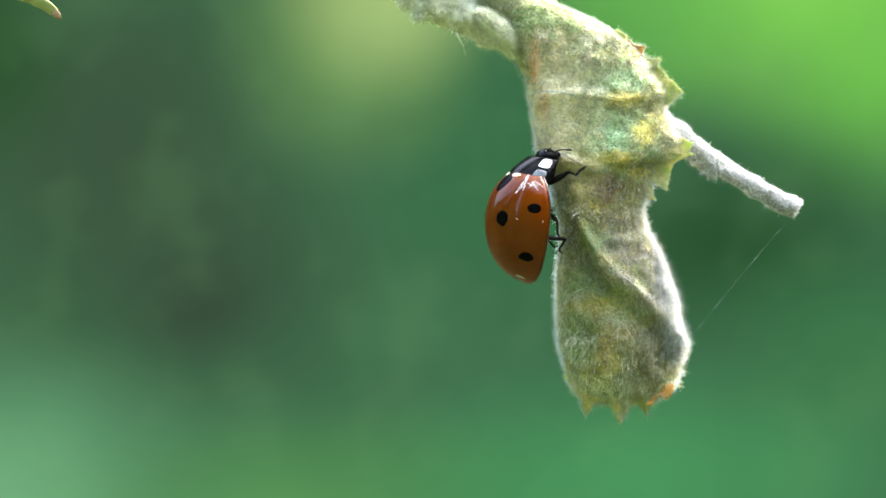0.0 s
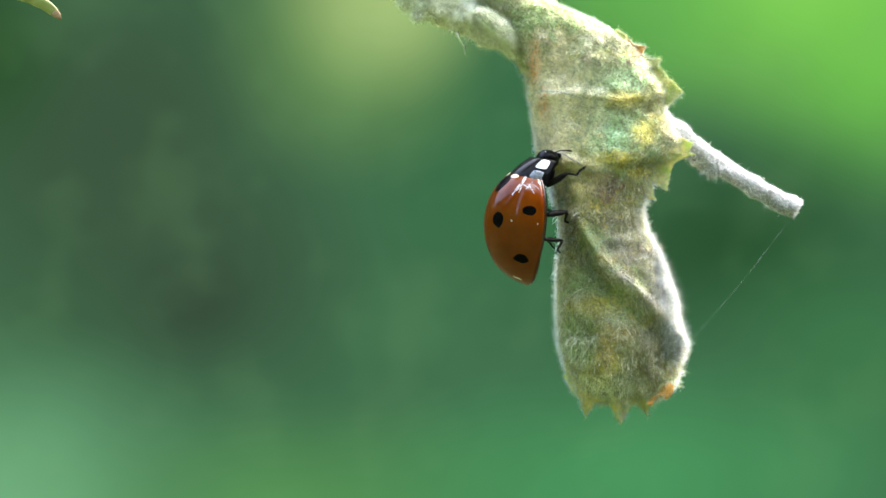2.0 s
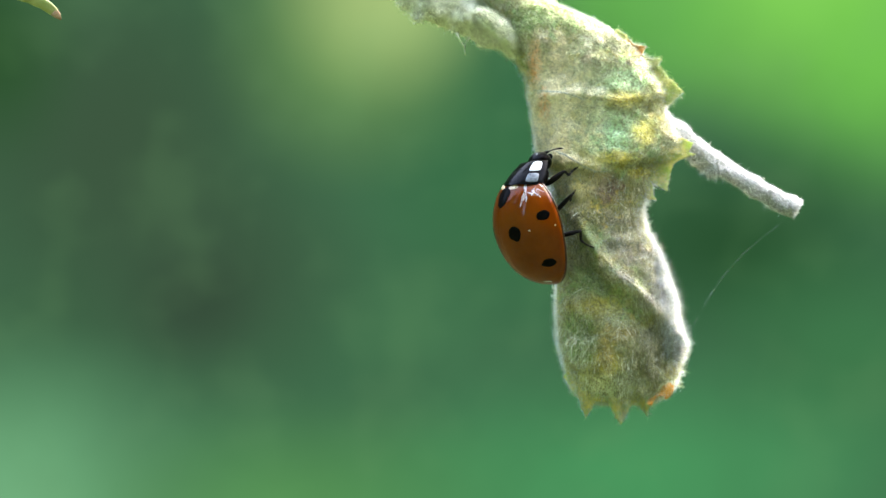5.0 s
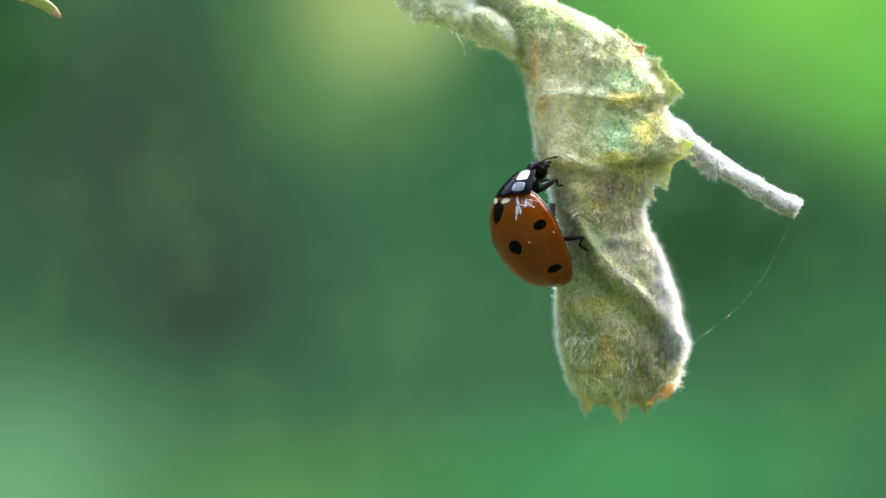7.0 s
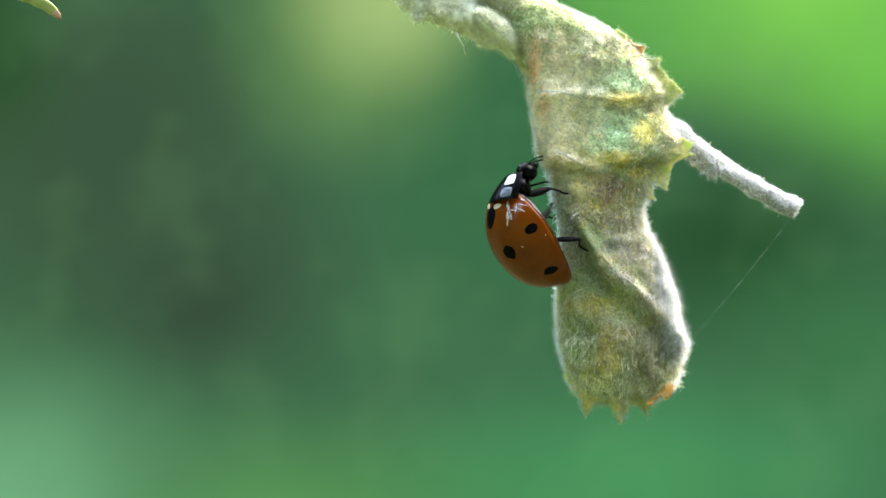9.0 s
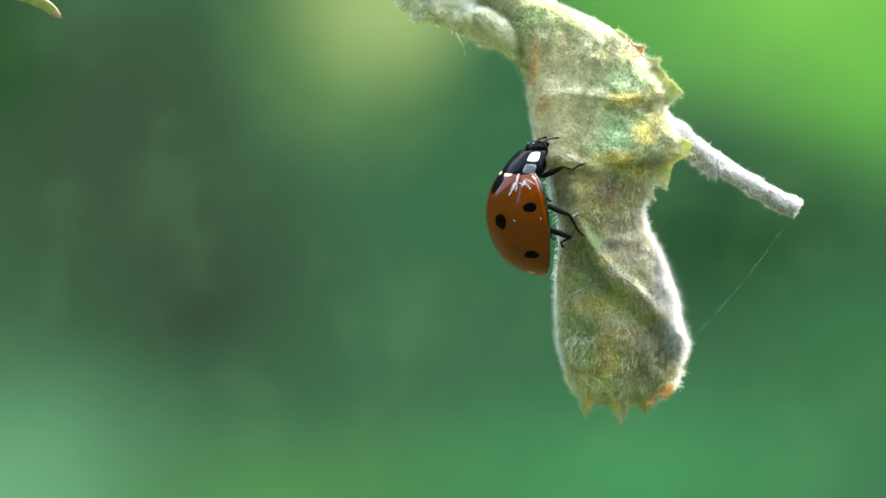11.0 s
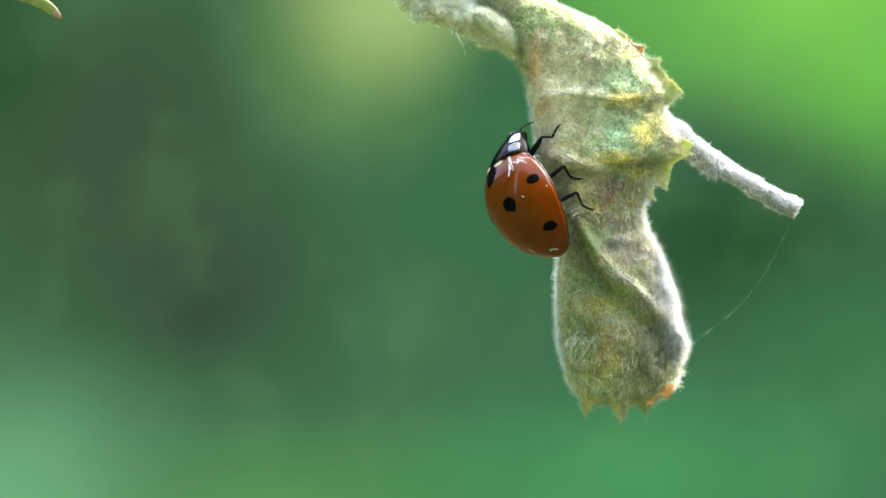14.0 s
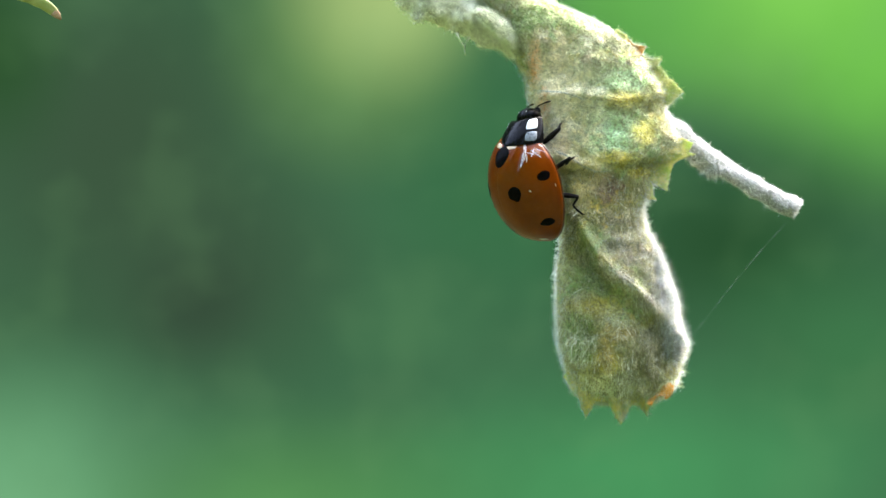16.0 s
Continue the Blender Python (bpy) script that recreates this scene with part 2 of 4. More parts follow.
# painted light and dark of the blurred foliage: centre, radii, colour, strength
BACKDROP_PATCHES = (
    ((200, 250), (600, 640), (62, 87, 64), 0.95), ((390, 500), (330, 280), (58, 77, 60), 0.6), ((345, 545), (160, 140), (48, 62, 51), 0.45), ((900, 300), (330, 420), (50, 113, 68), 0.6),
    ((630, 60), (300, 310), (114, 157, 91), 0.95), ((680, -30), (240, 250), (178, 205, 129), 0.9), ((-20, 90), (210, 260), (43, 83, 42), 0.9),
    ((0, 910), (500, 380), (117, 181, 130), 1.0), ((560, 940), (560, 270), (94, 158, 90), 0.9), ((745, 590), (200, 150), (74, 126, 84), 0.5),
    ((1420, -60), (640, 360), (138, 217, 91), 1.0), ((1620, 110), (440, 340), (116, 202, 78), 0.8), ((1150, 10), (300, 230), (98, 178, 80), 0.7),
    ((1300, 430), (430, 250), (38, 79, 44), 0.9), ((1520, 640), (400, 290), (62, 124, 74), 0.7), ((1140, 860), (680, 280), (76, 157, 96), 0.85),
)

LEAF = leaf_material()
WOOL = stained_wool_material("leaf_wool", (0.84, 0.80, 0.54), (0.05, 0.05, 0.022), 0.55)
GRIZZLED_WOOL = wool_material("grizzled_wool", (0.60, 0.55, 0.20), (0.02, 0.02, 0.01))
PALE_WOOL = stained_wool_material("pale_wool", (0.86, 0.90, 0.66), (0.10, 0.11, 0.045), 0.6)
COOL_WOOL = wool_material("cool_wool", (0.78, 0.85, 0.88), (0.20, 0.22, 0.22))
GREY_WOOL = wool_material("grey_wool", (0.80, 0.85, 0.85), (0.34, 0.36, 0.36))
TAN_WOOL = stained_wool_material("tan_wool", (0.95, 0.88, 0.72), (0.36, 0.30, 0.20), 0.6)
CREAM_WOOL = wool_material("cream_wool", (0.93, 0.96, 0.78), (0.62, 0.66, 0.48))
WHITE_WOOL = wool_material("white_wool", (0.82, 0.88, 0.88), (0.50, 0.55, 0.54))
STALK_GREY = plain("grey_stalk", (0.33, 0.34, 0.34), (0.21, 0.22, 0.21), 0.9, 1.6, 0.00012)
STALK = plain("woolly_stalk", (0.66, 0.66, 0.54), (0.42, 0.43, 0.32), 0.9, 1.6, 0.00012)
TOOTH_ORANGE = plain("tooth_orange", (0.66, 0.30, 0.04), (0.46, 0.24, 0.06), 0.6, 1.5, 0.00005)
ELYTRA = elytra_material()
RIM = plain("wing_rim", (0.030, 0.008, 0.0006), (0.05, 0.013, 0.001), 0.3, 4.0, 0.0, 1.0, 0.5)
CHITIN = plain("black_chitin", (0.0012, 0.0013, 0.0013), (0.0025, 0.0026, 0.0026), 0.3, 5.0, 0.00001, 0.20, 0.02)
SPOT = plain("black_spot", (0.0015, 0.0014, 0.0014), (0.003, 0.0025, 0.0025), 0.5, 5.0, 0.0, 0.06, 0.01)
WHITE_PATCH = plain("white_patch", (0.72, 0.74, 0.74), (0.60, 0.63, 0.66), 0.4, 4.0, 0.0, 0.3)
GREY_SHEEN = plain("painted_grey_sheen", (0.12, 0.15, 0.17), (0.035, 0.042, 0.05), 0.3, 4.0, 0.0, 0.5)
PALE_MARK = pale_mark_material("pale_mark_white", 0.15, 0.62)
SHOULDER_SHEEN = pale_mark_material("painted_sheen", 0.0, 0.22)
CREAM = plain("cream_mark", (0.56, 0.44, 0.27), (0.48, 0.36, 0.20), 0.4, 4.0, 0.0, 0.5)
LEG = plain("leg_chitin", (0.004, 0.0035, 0.0035), (0.008, 0.007, 0.006), 0.5, 6.0, 0.00001, 0.03, 0.05)
SILK = silk_material()
GRASS = plain("meadow", (0.022, 0.036, 0.011), (0.040, 0.054, 0.020), 0.9, 0.004, 0.0, 0.0, 0.2)
SURROUND = plain("unseen_foliage", (0.030, 0.058, 0.018), (0.052, 0.085, 0.032), 0.9, 0.006, 0.0, 0.0, 0.1)
MARGIN = margin_material("leaf_margin", (0.36, 0.46, 0.15), (0.62, 0.62, 0.30))
GREEN_MARGIN = margin_material("green_margin", (0.42, 0.54, 0.16), (0.72, 0.68, 0.30))
YELLOW_MARGIN = margin_material("yellow_margin", (0.86, 0.76, 0.30), (0.56, 0.70, 0.36))
TIP = plain("green_leaf_tip", (0.22, 0.27, 0.08), (0.32, 0.34, 0.13), 0.6, 0.8, 0.00004)
TIP_RED = plain("withered_tip", (0.22, 0.11, 0.07), (0.28, 0.18, 0.10), 0.7, 1.5, 0.00004)


# ---- mesh helpers ----
def mesh_object(name, verts, faces, material, parent=None, label="", smooth=True):
    me = bpy.data.meshes.new(name)
    me.from_pydata([tuple(v) for v in verts], [], [tuple(f) for f in faces])
    me.materials.append(material)
    if smooth:
        me.polygons.foreach_set("use_smooth", [True] * len(me.polygons))
    me.update()
    ob = new(name, me)
    if parent:
        ob.parent = parent
    if label:
        tagged(ob, label)
    return ob


def part(name, bm, material, parent, label=""):
    me = bpy.data.meshes.new(name)
    bm.to_mesh(me)
    bm.free()
    me.materials.append(material)
    me.polygons.foreach_set("use_smooth", [True] * len(me.polygons))
    ob = new(name, me)
    ob.parent = parent
    if label:
        tagged(ob, label)
    return ob


def rings_mesh(rings, cap=True):
    """Verts and faces of a tube through closed rings of equal count."""
    n, verts, faces = len(rings[0]), [], []
    for r in rings:
        verts.extend(Vector(p) for p in r)
    for i in range(len(rings) - 1):
        for k in range(n):
            a, b = i * n + k, i * n + (k + 1) % n
            faces.append((a, b, b + n, a + n))
    if cap:
        for i, flip in ((0, True), (len(rings) - 1, False)):
            mid = sum((Vector(p) for p in rings[i]), Vector()) / n
            verts.append(mid)
            c = len(verts) - 1
            for k in range(n):
                a, b = i * n + k, i * n + (k + 1) % n
                faces.append((b, a, c) if flip else (a, b, c))
    return verts, faces


def tube(points, radii, seg=10, flat=1.0, rough=0.0, seed=0.0):
    """A round limb through points (mm) with a radius at each; flat squeezes it on one axis."""
    rings, side = [], None
    pts = [Vector(p) for p in points]
    for i, p in enumerate(pts):
        way = (pts[min(i + 1, len(pts) - 1)] - pts[max(i - 1, 0)]).normalized()
        if side is None:
            side = way.cross(Vector((0, 1, 0.31))).normalized()
        side = (side - way * side.dot(way)).normalized()
        other = way.cross(side)
        ring = []
        for k in range(seg):
            a = 2 * math.pi * k / seg
            d = side * math.cos(a) + other * math.sin(a) * flat
            r = radii[i]
            if rough:
                r += rough * noise.noise((p + d * r) * 1.3 + Vector((seed, 0, 0))) + rough * 0.5 * noise.noise((p + d * r) * 4.0)
            ring.append(p + d * r)
        rings.append(ring)
    return rings_mesh(rings)


def smooth_path(points, steps):
    """A finer path through control rows, by Catmull-Rom."""
    p = np.array(points, float)
    p = np.vstack([2 * p[0] - p[1], p, 2 * p[-1] - p[-2]])
    out = []
    for i in range(1, len(p) - 2):
        for s in range(steps):
            t = s / steps
            out.append(0.5 * (2 * p[i] + (p[i + 1] - p[i - 1]) * t + (2 * p[i - 1] - 5 * p[i] + 4 * p[i + 1] - p[i + 2]) * t * t
                              + (3 * p[i] - p[i - 1] - 3 * p[i + 1] + p[i + 2]) * t ** 3))
    out.append(p[-2])
    return np.array(out)


def scaled(verts):
    return [Vector(v) * MM for v in verts]


def wool(name, verts, faces, count, length, lift, width, material, parent, seed, where=None, down=0.0, label=""):
    """Many fine hairs on a surface given in mm, as slender curved blades."""
    rng = np.random.default_rng(seed)
    v = np.array([tuple(p) for p in verts])
    tri = np.array([(f[0], f[i], f[i + 1]) for f in faces for i in range(1, len(f) - 1)])
    a, b, c = v[tri[:, 0]], v[tri[:, 1]], v[tri[:, 2]]
    nrm = np.cross(b - a, c - a)
    area = np.linalg.norm(nrm, axis=1) + 1e-12
    mid = (a + b + c) / 3
    w = area * (where(mid) if where else 1.0)
    pick = rng.choice(len(tri), count, p=w / w.sum())
    u = rng.random((count, 2))
    u[u.sum(1) > 1] = 1 - u[u.sum(1) > 1]
    root = a[pick] + (b - a)[pick] * u[:, :1] + (c - a)[pick] * u[:, 1:]
    n = nrm[pick] / area[pick][:, None]
    rnd = rng.normal(size=(count, 3))
    rnd[:, 2] -= down
    tan = rnd - n * (rnd * n).sum(1)[:, None]
    tan /= np.linalg.norm(tan, axis=1)[:, None] + 1e-9
    up = np.clip(rng.normal(lift, 0.25, count), 0.03, 1.0)[:, None]
    d = n * up + tan * np.sqrt(1 - up ** 2 * 0.98)
    d /= np.linalg.norm(d, axis=1)[:, None]
    bend = rng.normal(size=(count, 3)) * 0.5 - n * 0.25
    ln = (length * rng.uniform(0.45, 1.35, count))[:, None]
    side = np.cross(d, rng.normal(size=(count, 3)))
    side /= np.linalg.norm(side, axis=1)[:, None] + 1e-9
    hw = width * 0.5 * rng.uniform(0.7, 1.3, count)[:, None]
    m1 = root + d * ln * 0.5
    tip = root + d * ln + bend * ln * 0.45
    root = root - n * 0.02
    pts = np.stack([root - side * hw, root + side * hw, m1 + side * hw * 0.8, m1 - side * hw * 0.8, tip], 1).reshape(-1, 3) * MM
    base = np.arange(count) * 5
    quads = np.stack([base, base + 1, base + 2, base + 3], 1)
    tris = np.stack([base + 3, base + 2, base + 4], 1)
    me = bpy.data.meshes.new(name)
    loops = np.concatenate([quads.ravel(), tris.ravel()])
    me.vertices.add(len(pts))
    me.vertices.foreach_set("co", pts.ravel())
    me.loops.add(len(loops))
    me.loops.foreach_set("vertex_index", loops)
    me.polygons.add(count * 2)
    starts = np.concatenate([np.arange(count) * 4, count * 4 + np.arange(count) * 3])
    me.polygons.foreach_set("loop_start", starts)
    me.update(calc_edges=True)
    me.validate()
    me.materials.append(material)
    ob = new(name, me)
    ob.parent = parent
    return tagged(ob, label, "", "", "stuff")


# ---- setting ----
def build_setting():
    n = 24
    verts = [(x * 60 / n - 30, y * 60 / n - 30, 0.03 * noise.noise(Vector((x * 0.7, y * 0.7, 0)))) for y in range(n + 1) for x in range(n + 1)]
    faces = [(y * (n + 1) + x, y * (n + 1) + x + 1, (y + 1) * (n + 1) + x + 1, (y + 1) * (n + 1) + x) for y in range(n) for x in range(n)]
    tagged(mesh_object("ground", verts, faces, GRASS), "green meadow ground under the plants", "ground", "", "structure")
    verts, faces = [], []
    cols = 40
    for i in range(cols + 1):
        x = -2.4 + 4.8 * i / cols
        y = -0.12 * x * x
        for z in (-EYE_HEIGHT + 0.02, -0.2, 0.2, 0.75):
            verts.append((x, y, z))
    for i in range(cols):
        for k in range(3):
            a = i * 4 + k
            faces.append((a, a + 4, a + 5, a + 1))
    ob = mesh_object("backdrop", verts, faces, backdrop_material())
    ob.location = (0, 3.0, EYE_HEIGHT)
    tagged(ob, "glowing sheet painted as soft green foliage far out of focus", "backdrop", "", "structure")
    # an added, unseen foliage ring; its uneven top shapes the light from the sky above
    verts, faces = [], []
    cols, rows = 360, 16
    for i in range(cols):
        a = 2 * math.pi * i / cols
        top = 40 + 12 * max(0.0, math.cos(a - radians(245))) ** 2 - 12 * max(0.0, math.cos(a - radians(320))) ** 3 - 20 * max(0.0, math.cos(a - radians(160))) ** 8 + 7 * noise.noise(Vector((math.cos(a) * 3, math.sin(a) * 3, 5))) + 4 * noise.noise(Vector((math.cos(a) * 9, math.sin(a) * 9, 1)))
        # two gaps in the ring let low sky through, for streaks on the wing cases
        top -= (top - 4) * math.exp(-((a - radians(236)) / radians(4.0)) ** 4) + (top - 20) * 0.9 * math.exp(-((a - radians(201)) / radians(2.2)) ** 4)
        for k in range(rows + 1):
            e = radians(-9 + (top + 9) * k / rows)
            d = Vector((math.cos(a) * math.cos(e), math.sin(a) * math.cos(e), math.sin(e)))
            verts.append(d * (3.9 + 0.35 * noise.noise(d * 7)))
    for i in range(cols):
        for k in range(rows):
            a, b = i * (rows + 1) + k, ((i + 1) % cols) * (rows + 1) + k
            faces.append((a, a + 1, b + 1, b))
    ob = mesh_object("backdrop_2", verts, faces, SURROUND)
    ob.location = (0, 0, EYE_HEIGHT)
    tagged(ob, "unseen ring of green foliage that shapes the sky light", "backdrop", "", "structure")


# ---- the withered leaf ----
CREASES = (  # path (x, z) in mm, height, half width, drop beyond it
    (((7.1, 1.2), (8.1, -0.4), (9.8, -2.0), (11.5, -3.7), (12.5, -5.4)), 0.42, 0.30, 0.45),
    (((7.9, 0.35), (8.8, 0.55), (9.7, 0.5)), 0.12, 0.25, 0.0),
    (((4.7, 8.0), (7.1, 8.0), (9.2, 7.7), (11.5, 8.1)), 0.16, 0.16, 0.0),
    (((5.8, 4.9), (8.0, 4.15), (9.6, 4.4), (11.7, 5.0)), 0.25, 0.22, 0.0),
    (((11.8, 5.6), (10.6, 6.8), (8.7, 7.6)), 0.12, 0.14, 0.0),
    (((7.2, 12.3), (7.4, 10.0), (6.4, 7.0), (5.6, 4.6)), 0.14, 0.3, 0.0),
    (((6.6, 3.8), (7.0, 1.5), (6.9, -2.0), (7.2, -6.0)), 0.14, 0.35, 0.0),
    (((9.4, 12.6), (10.6, 10.6), (12.0, 9.4)), 0.18, 0.3, 0.0),
    (((10.4, -4.0), (10.2, -6.0), (10.0, -8.0)), -0.22, 0.45, 0.0),
)


def crease(x, z):
    out = 0.0
    for path, height, width, drop in CREASES:
        best, sign = 1e9, 1.0
        for (x0, z0), (x1, z1) in zip(path, path[1:]):
            dx, dz = x1 - x0, z1 - z0
            t = max(0.0, min(1.0, ((x - x0) * dx + (z - z0) * dz) / (dx * dx + dz * dz)))
            ex, ez = x - x0 - t * dx, z - z0 - t * dz
            d = math.hypot(ex, ez)
            if d < best:
                best, sign = d, dx * ez - dz * ex
        out += height * math.exp(-(best / width) ** 2)
        if drop and sign < 0:
            out -= drop * (1 - math.exp(-best / width)) * math.exp(-(best / 1.6) ** 2)
    return out


def leaf_body(rows, steps, seg, tilt, seed, close):
    """A rolled blade: rows of z, left, right, middle depth, half depth in mm."""
    path = smooth_path(rows, steps)
    n = len(path)
    rings = []
    for i, (z, xl, xr, yc, dep) in enumerate(path):
        s = i / (n - 1)
        cx, hw = (xl + xr) / 2, (xr - xl) / 2
        ring = []
        for k in range(seg):
            a = 2 * math.pi * k / seg
            ca, sa = math.cos(a), math.sin(a)
            x = cx + hw * math.copysign(abs(ca) ** 0.9, ca)
            y = yc + dep * math.copysign(abs(sa) ** 0.9, sa)
            zz = z + tilt(s) * (x - cx)
            p = Vector((x, y, zz))
            q = p * 0.55 + Vector((seed, 0, 0))
            bump = 0.22 * noise.noise(q) + 0.11 * noise.noise(q * 2.7) + 0.06 * noise.noise(q * 7) + 0.03 * noise.noise(q * 16)
            fold = 0.14 * (0.5 - abs(noise.noise(q * 1.9 + Vector((3, 1, 7)))) * 2)
            out = Vector((ca / hw, sa / dep, 0)).normalized()
            front = max(0.0, -sa)
            h = (bump + fold * 0.8) * (0.35 + 0.65 * abs(sa)) + crease(x, zz) * front ** 0.7
            ring.append(p + out * h)
        rings.append(ring)
    verts, faces = rings_mesh(rings, close)
    return verts, [f[::-1] for f in faces]


def margin(parent, inner, outer, depth, material, bulge=0.12, name="toothed_margin", follow=0.25):
    """A thin toothed edge of the blade, from its root line to its jagged rim; both in mm as x, z."""
    def spread(line, n):
        line = np.array(line, float)
        run = np.concatenate([[0], np.cumsum(np.hypot(*(line[1:] - line[:-1]).T))])
        t = np.linspace(0, run[-1], n)
        return np.stack([np.interp(t, run, line[:, 0]), np.interp(t, run, line[:, 1])], 1)

    n, m = len(outer) * 7, 7
    a, b = spread(inner, n), spread(outer, n)
    sheet = []
    for i in range(n):
        y0 = depth(*a[i])
        for k in range(m + 1):
            s = k / m
            x, z = a[i] * (1 - s) + b[i] * s
            rag = 0.07 * s * noise.noise(Vector((x * 9, z * 9, 2)))
            y0 = min(y0 + follow, depth(x, z)) if s else y0
            y = y0 + 0.12 - 0.18 * s ** 0.8 - bulge * s * (1 - s) + 0.08 * noise.noise(Vector((x * 1.5, z * 1.5, 4)))
            sheet.append(Vector((x + rag, y, z + rag)))
    verts = sheet + [p + Vector((0, 0.05, 0)) for p in sheet]
    off, w = len(sheet), m + 1
    faces = []
    for i in range(n - 1):
        for k in range(m):
            q = (i * w + k, i * w + k + 1, (i + 1) * w + k + 1, (i + 1) * w + k)
            faces += [q, tuple(j + off for j in q[::-1])]
        e = (i * w + m, (i + 1) * w + m)
        faces.append((e[0], e[0] + off, e[1] + off, e[1]))
    mesh_object(name, scaled(verts), faces, material, parent)
    return verts, faces


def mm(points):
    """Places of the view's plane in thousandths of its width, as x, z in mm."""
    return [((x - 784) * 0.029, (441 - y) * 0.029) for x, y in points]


def build_leaf():
    leaf = new("withered_leaf")
    leaf.location = (0, 0, EYE_HEIGHT)
    tagged(leaf, "withered woolly grey-green leaf, rolled up, with yellow and brown stains", "leaf")
    upper_rows = (
        (14.6, 0.6, 3.2, 2.2, 0.9), (13.4, 1.4, 4.7, 2.2, 1.2), (12.8, 2.2, 5.5, 2.1, 1.4), (11.9, 3.0, 7.5, 2.1, 1.7),
        (11.05, 3.35, 9.05, 2.1, 1.9), (10.05, 3.8, 10.3, 2.1, 2.0), (9.0, 4.25, 11.1, 2.1, 2.0), (8.15, 4.45, 11.55, 2.1, 2.0),
        (7.15, 4.65, 11.5, 2.1, 2.0), (6.1, 4.8, 11.9, 2.1, 2.0), (5.3, 5.0, 12.3, 2.1, 2.1), (4.75, 5.3, 12.0, 2.1, 2.1),
        (4.35, 5.9, 11.2, 2.1, 1.8), (4.3, 6.6, 10.4, 2.1, 1.3))
    lower_rows = (
        (5.2, 5.4, 11.2, 2.3, 1.6), (4.1, 5.4, 11.2, 2.2, 1.75), (2.95, 5.6, 10.75, 2.2, 1.8), (2.05, 5.8, 10.4, 2.2, 1.85), (1.2, 5.95, 10.6, 2.2, 1.9),
        (0.3, 5.95, 11.0, 2.2, 2.0), (-0.55, 5.9, 11.35, 2.2, 2.05), (-1.7, 5.85, 11.8, 2.2, 2.1), (-3.45, 5.85, 12.25, 2.2, 2.15),
        (-4.9, 6.0, 12.5, 2.2, 2.2), (-6.05, 6.3, 12.5, 2.2, 2.1), (-6.9, 6.6, 12.2, 2.2, 1.8), (-7.5, 7.1, 11.7, 2.2, 1.4), (-7.95, 7.8, 10.9, 2.2, 0.8))
    lower_rows = [(z, xl + 0.07, xr - 0.10, yc, dep) for z, xl, xr, yc, dep in lower_rows]
    uv, uf = leaf_body(upper_rows, 10, 120, lambda s: 0.2 * max(0.0, (s - 0.45) / 0.55) ** 1.5, 0.0, True)
    lv, lf = leaf_body(lower_rows, 10, 120, lambda s: 0.0, 11.0, True)
    mesh_object("upper_blade", scaled(uv), uf, LEAF, leaf)
    mesh_object("lower_blade", scaled(lv), lf, LEAF, leaf)

    path = smooth_path([(-3.4, 2.3, 20.0, 0.95), (-2.4, 2.3, 17.0, 1.0), (-1.7, 2.3, 14.3, 1.2), (-0.5, 2.2, 12.95, 1.15), (1.3, 2.2, 12.3, 1.05), (2.6, 2.2, 11.5, 1.0), (4.2, 2.2, 10.8, 0.9)], 8)
    tv, tf = tube([p[:3] for p in path], [p[3] for p in path], 40, 0.9, 0.30)
    mesh_object("twig", scaled(tv), tf, STALK, leaf, "pale woolly twig")
    path = smooth_path([(1.7, 1.3, 12.3, 0.25), (2.4, 1.0, 11.95, 0.40), (3.0, 0.9, 11.4, 0.45), (3.5, 1.0, 10.7, 0.36), (3.8, 1.3, 10.0, 0.15)], 8)
    rv, rf = tube([p[:3] for p in path], [p[3] for p in path], 16, 1.0, 0.08, 4.0)
    mesh_object("rolled_edge", scaled(rv), rf, STALK, leaf, "whitish rolled leaf edge")

    path = smooth_path([(10.6, 3.0, 6.9, 0.62), (11.8, 3.1, 6.2, 0.60), (13.2, 3.2, 5.15, 0.56), (13.9, 3.22, 4.65, 0.60), (14.6, 3.25, 4.22, 0.50), (15.4, 3.3, 3.77, 0.46), (16.8, 3.3, 2.95, 0.45), (17.8, 3.3, 2.42, 0.48), (18.5, 3.3, 2.05, 0.48)], 8)
    sv, sf = tube([p[:3] for p in path], [p[3] for p in path], 36, 1.0, 0.16, 7.0)
    stalk = mesh_object("stalk", scaled(sv), sf, STALK_GREY, leaf, "broken-off white woolly stalk")

    # toothed edges
    from mathutils.bvhtree import BVHTree
    trees = [BVHTree.FromPolygons([tuple(p) for p in v], f) for v, f in ((uv, uf), (lv, lf))]

    def depth(x, z):
        ys = [h.y for h in (t.ray_cast(Vector((x, -20, z)), Vector((0, 1, 0)))[0] for t in trees) if h is not None]
        return min(ys) if ys else 1.6

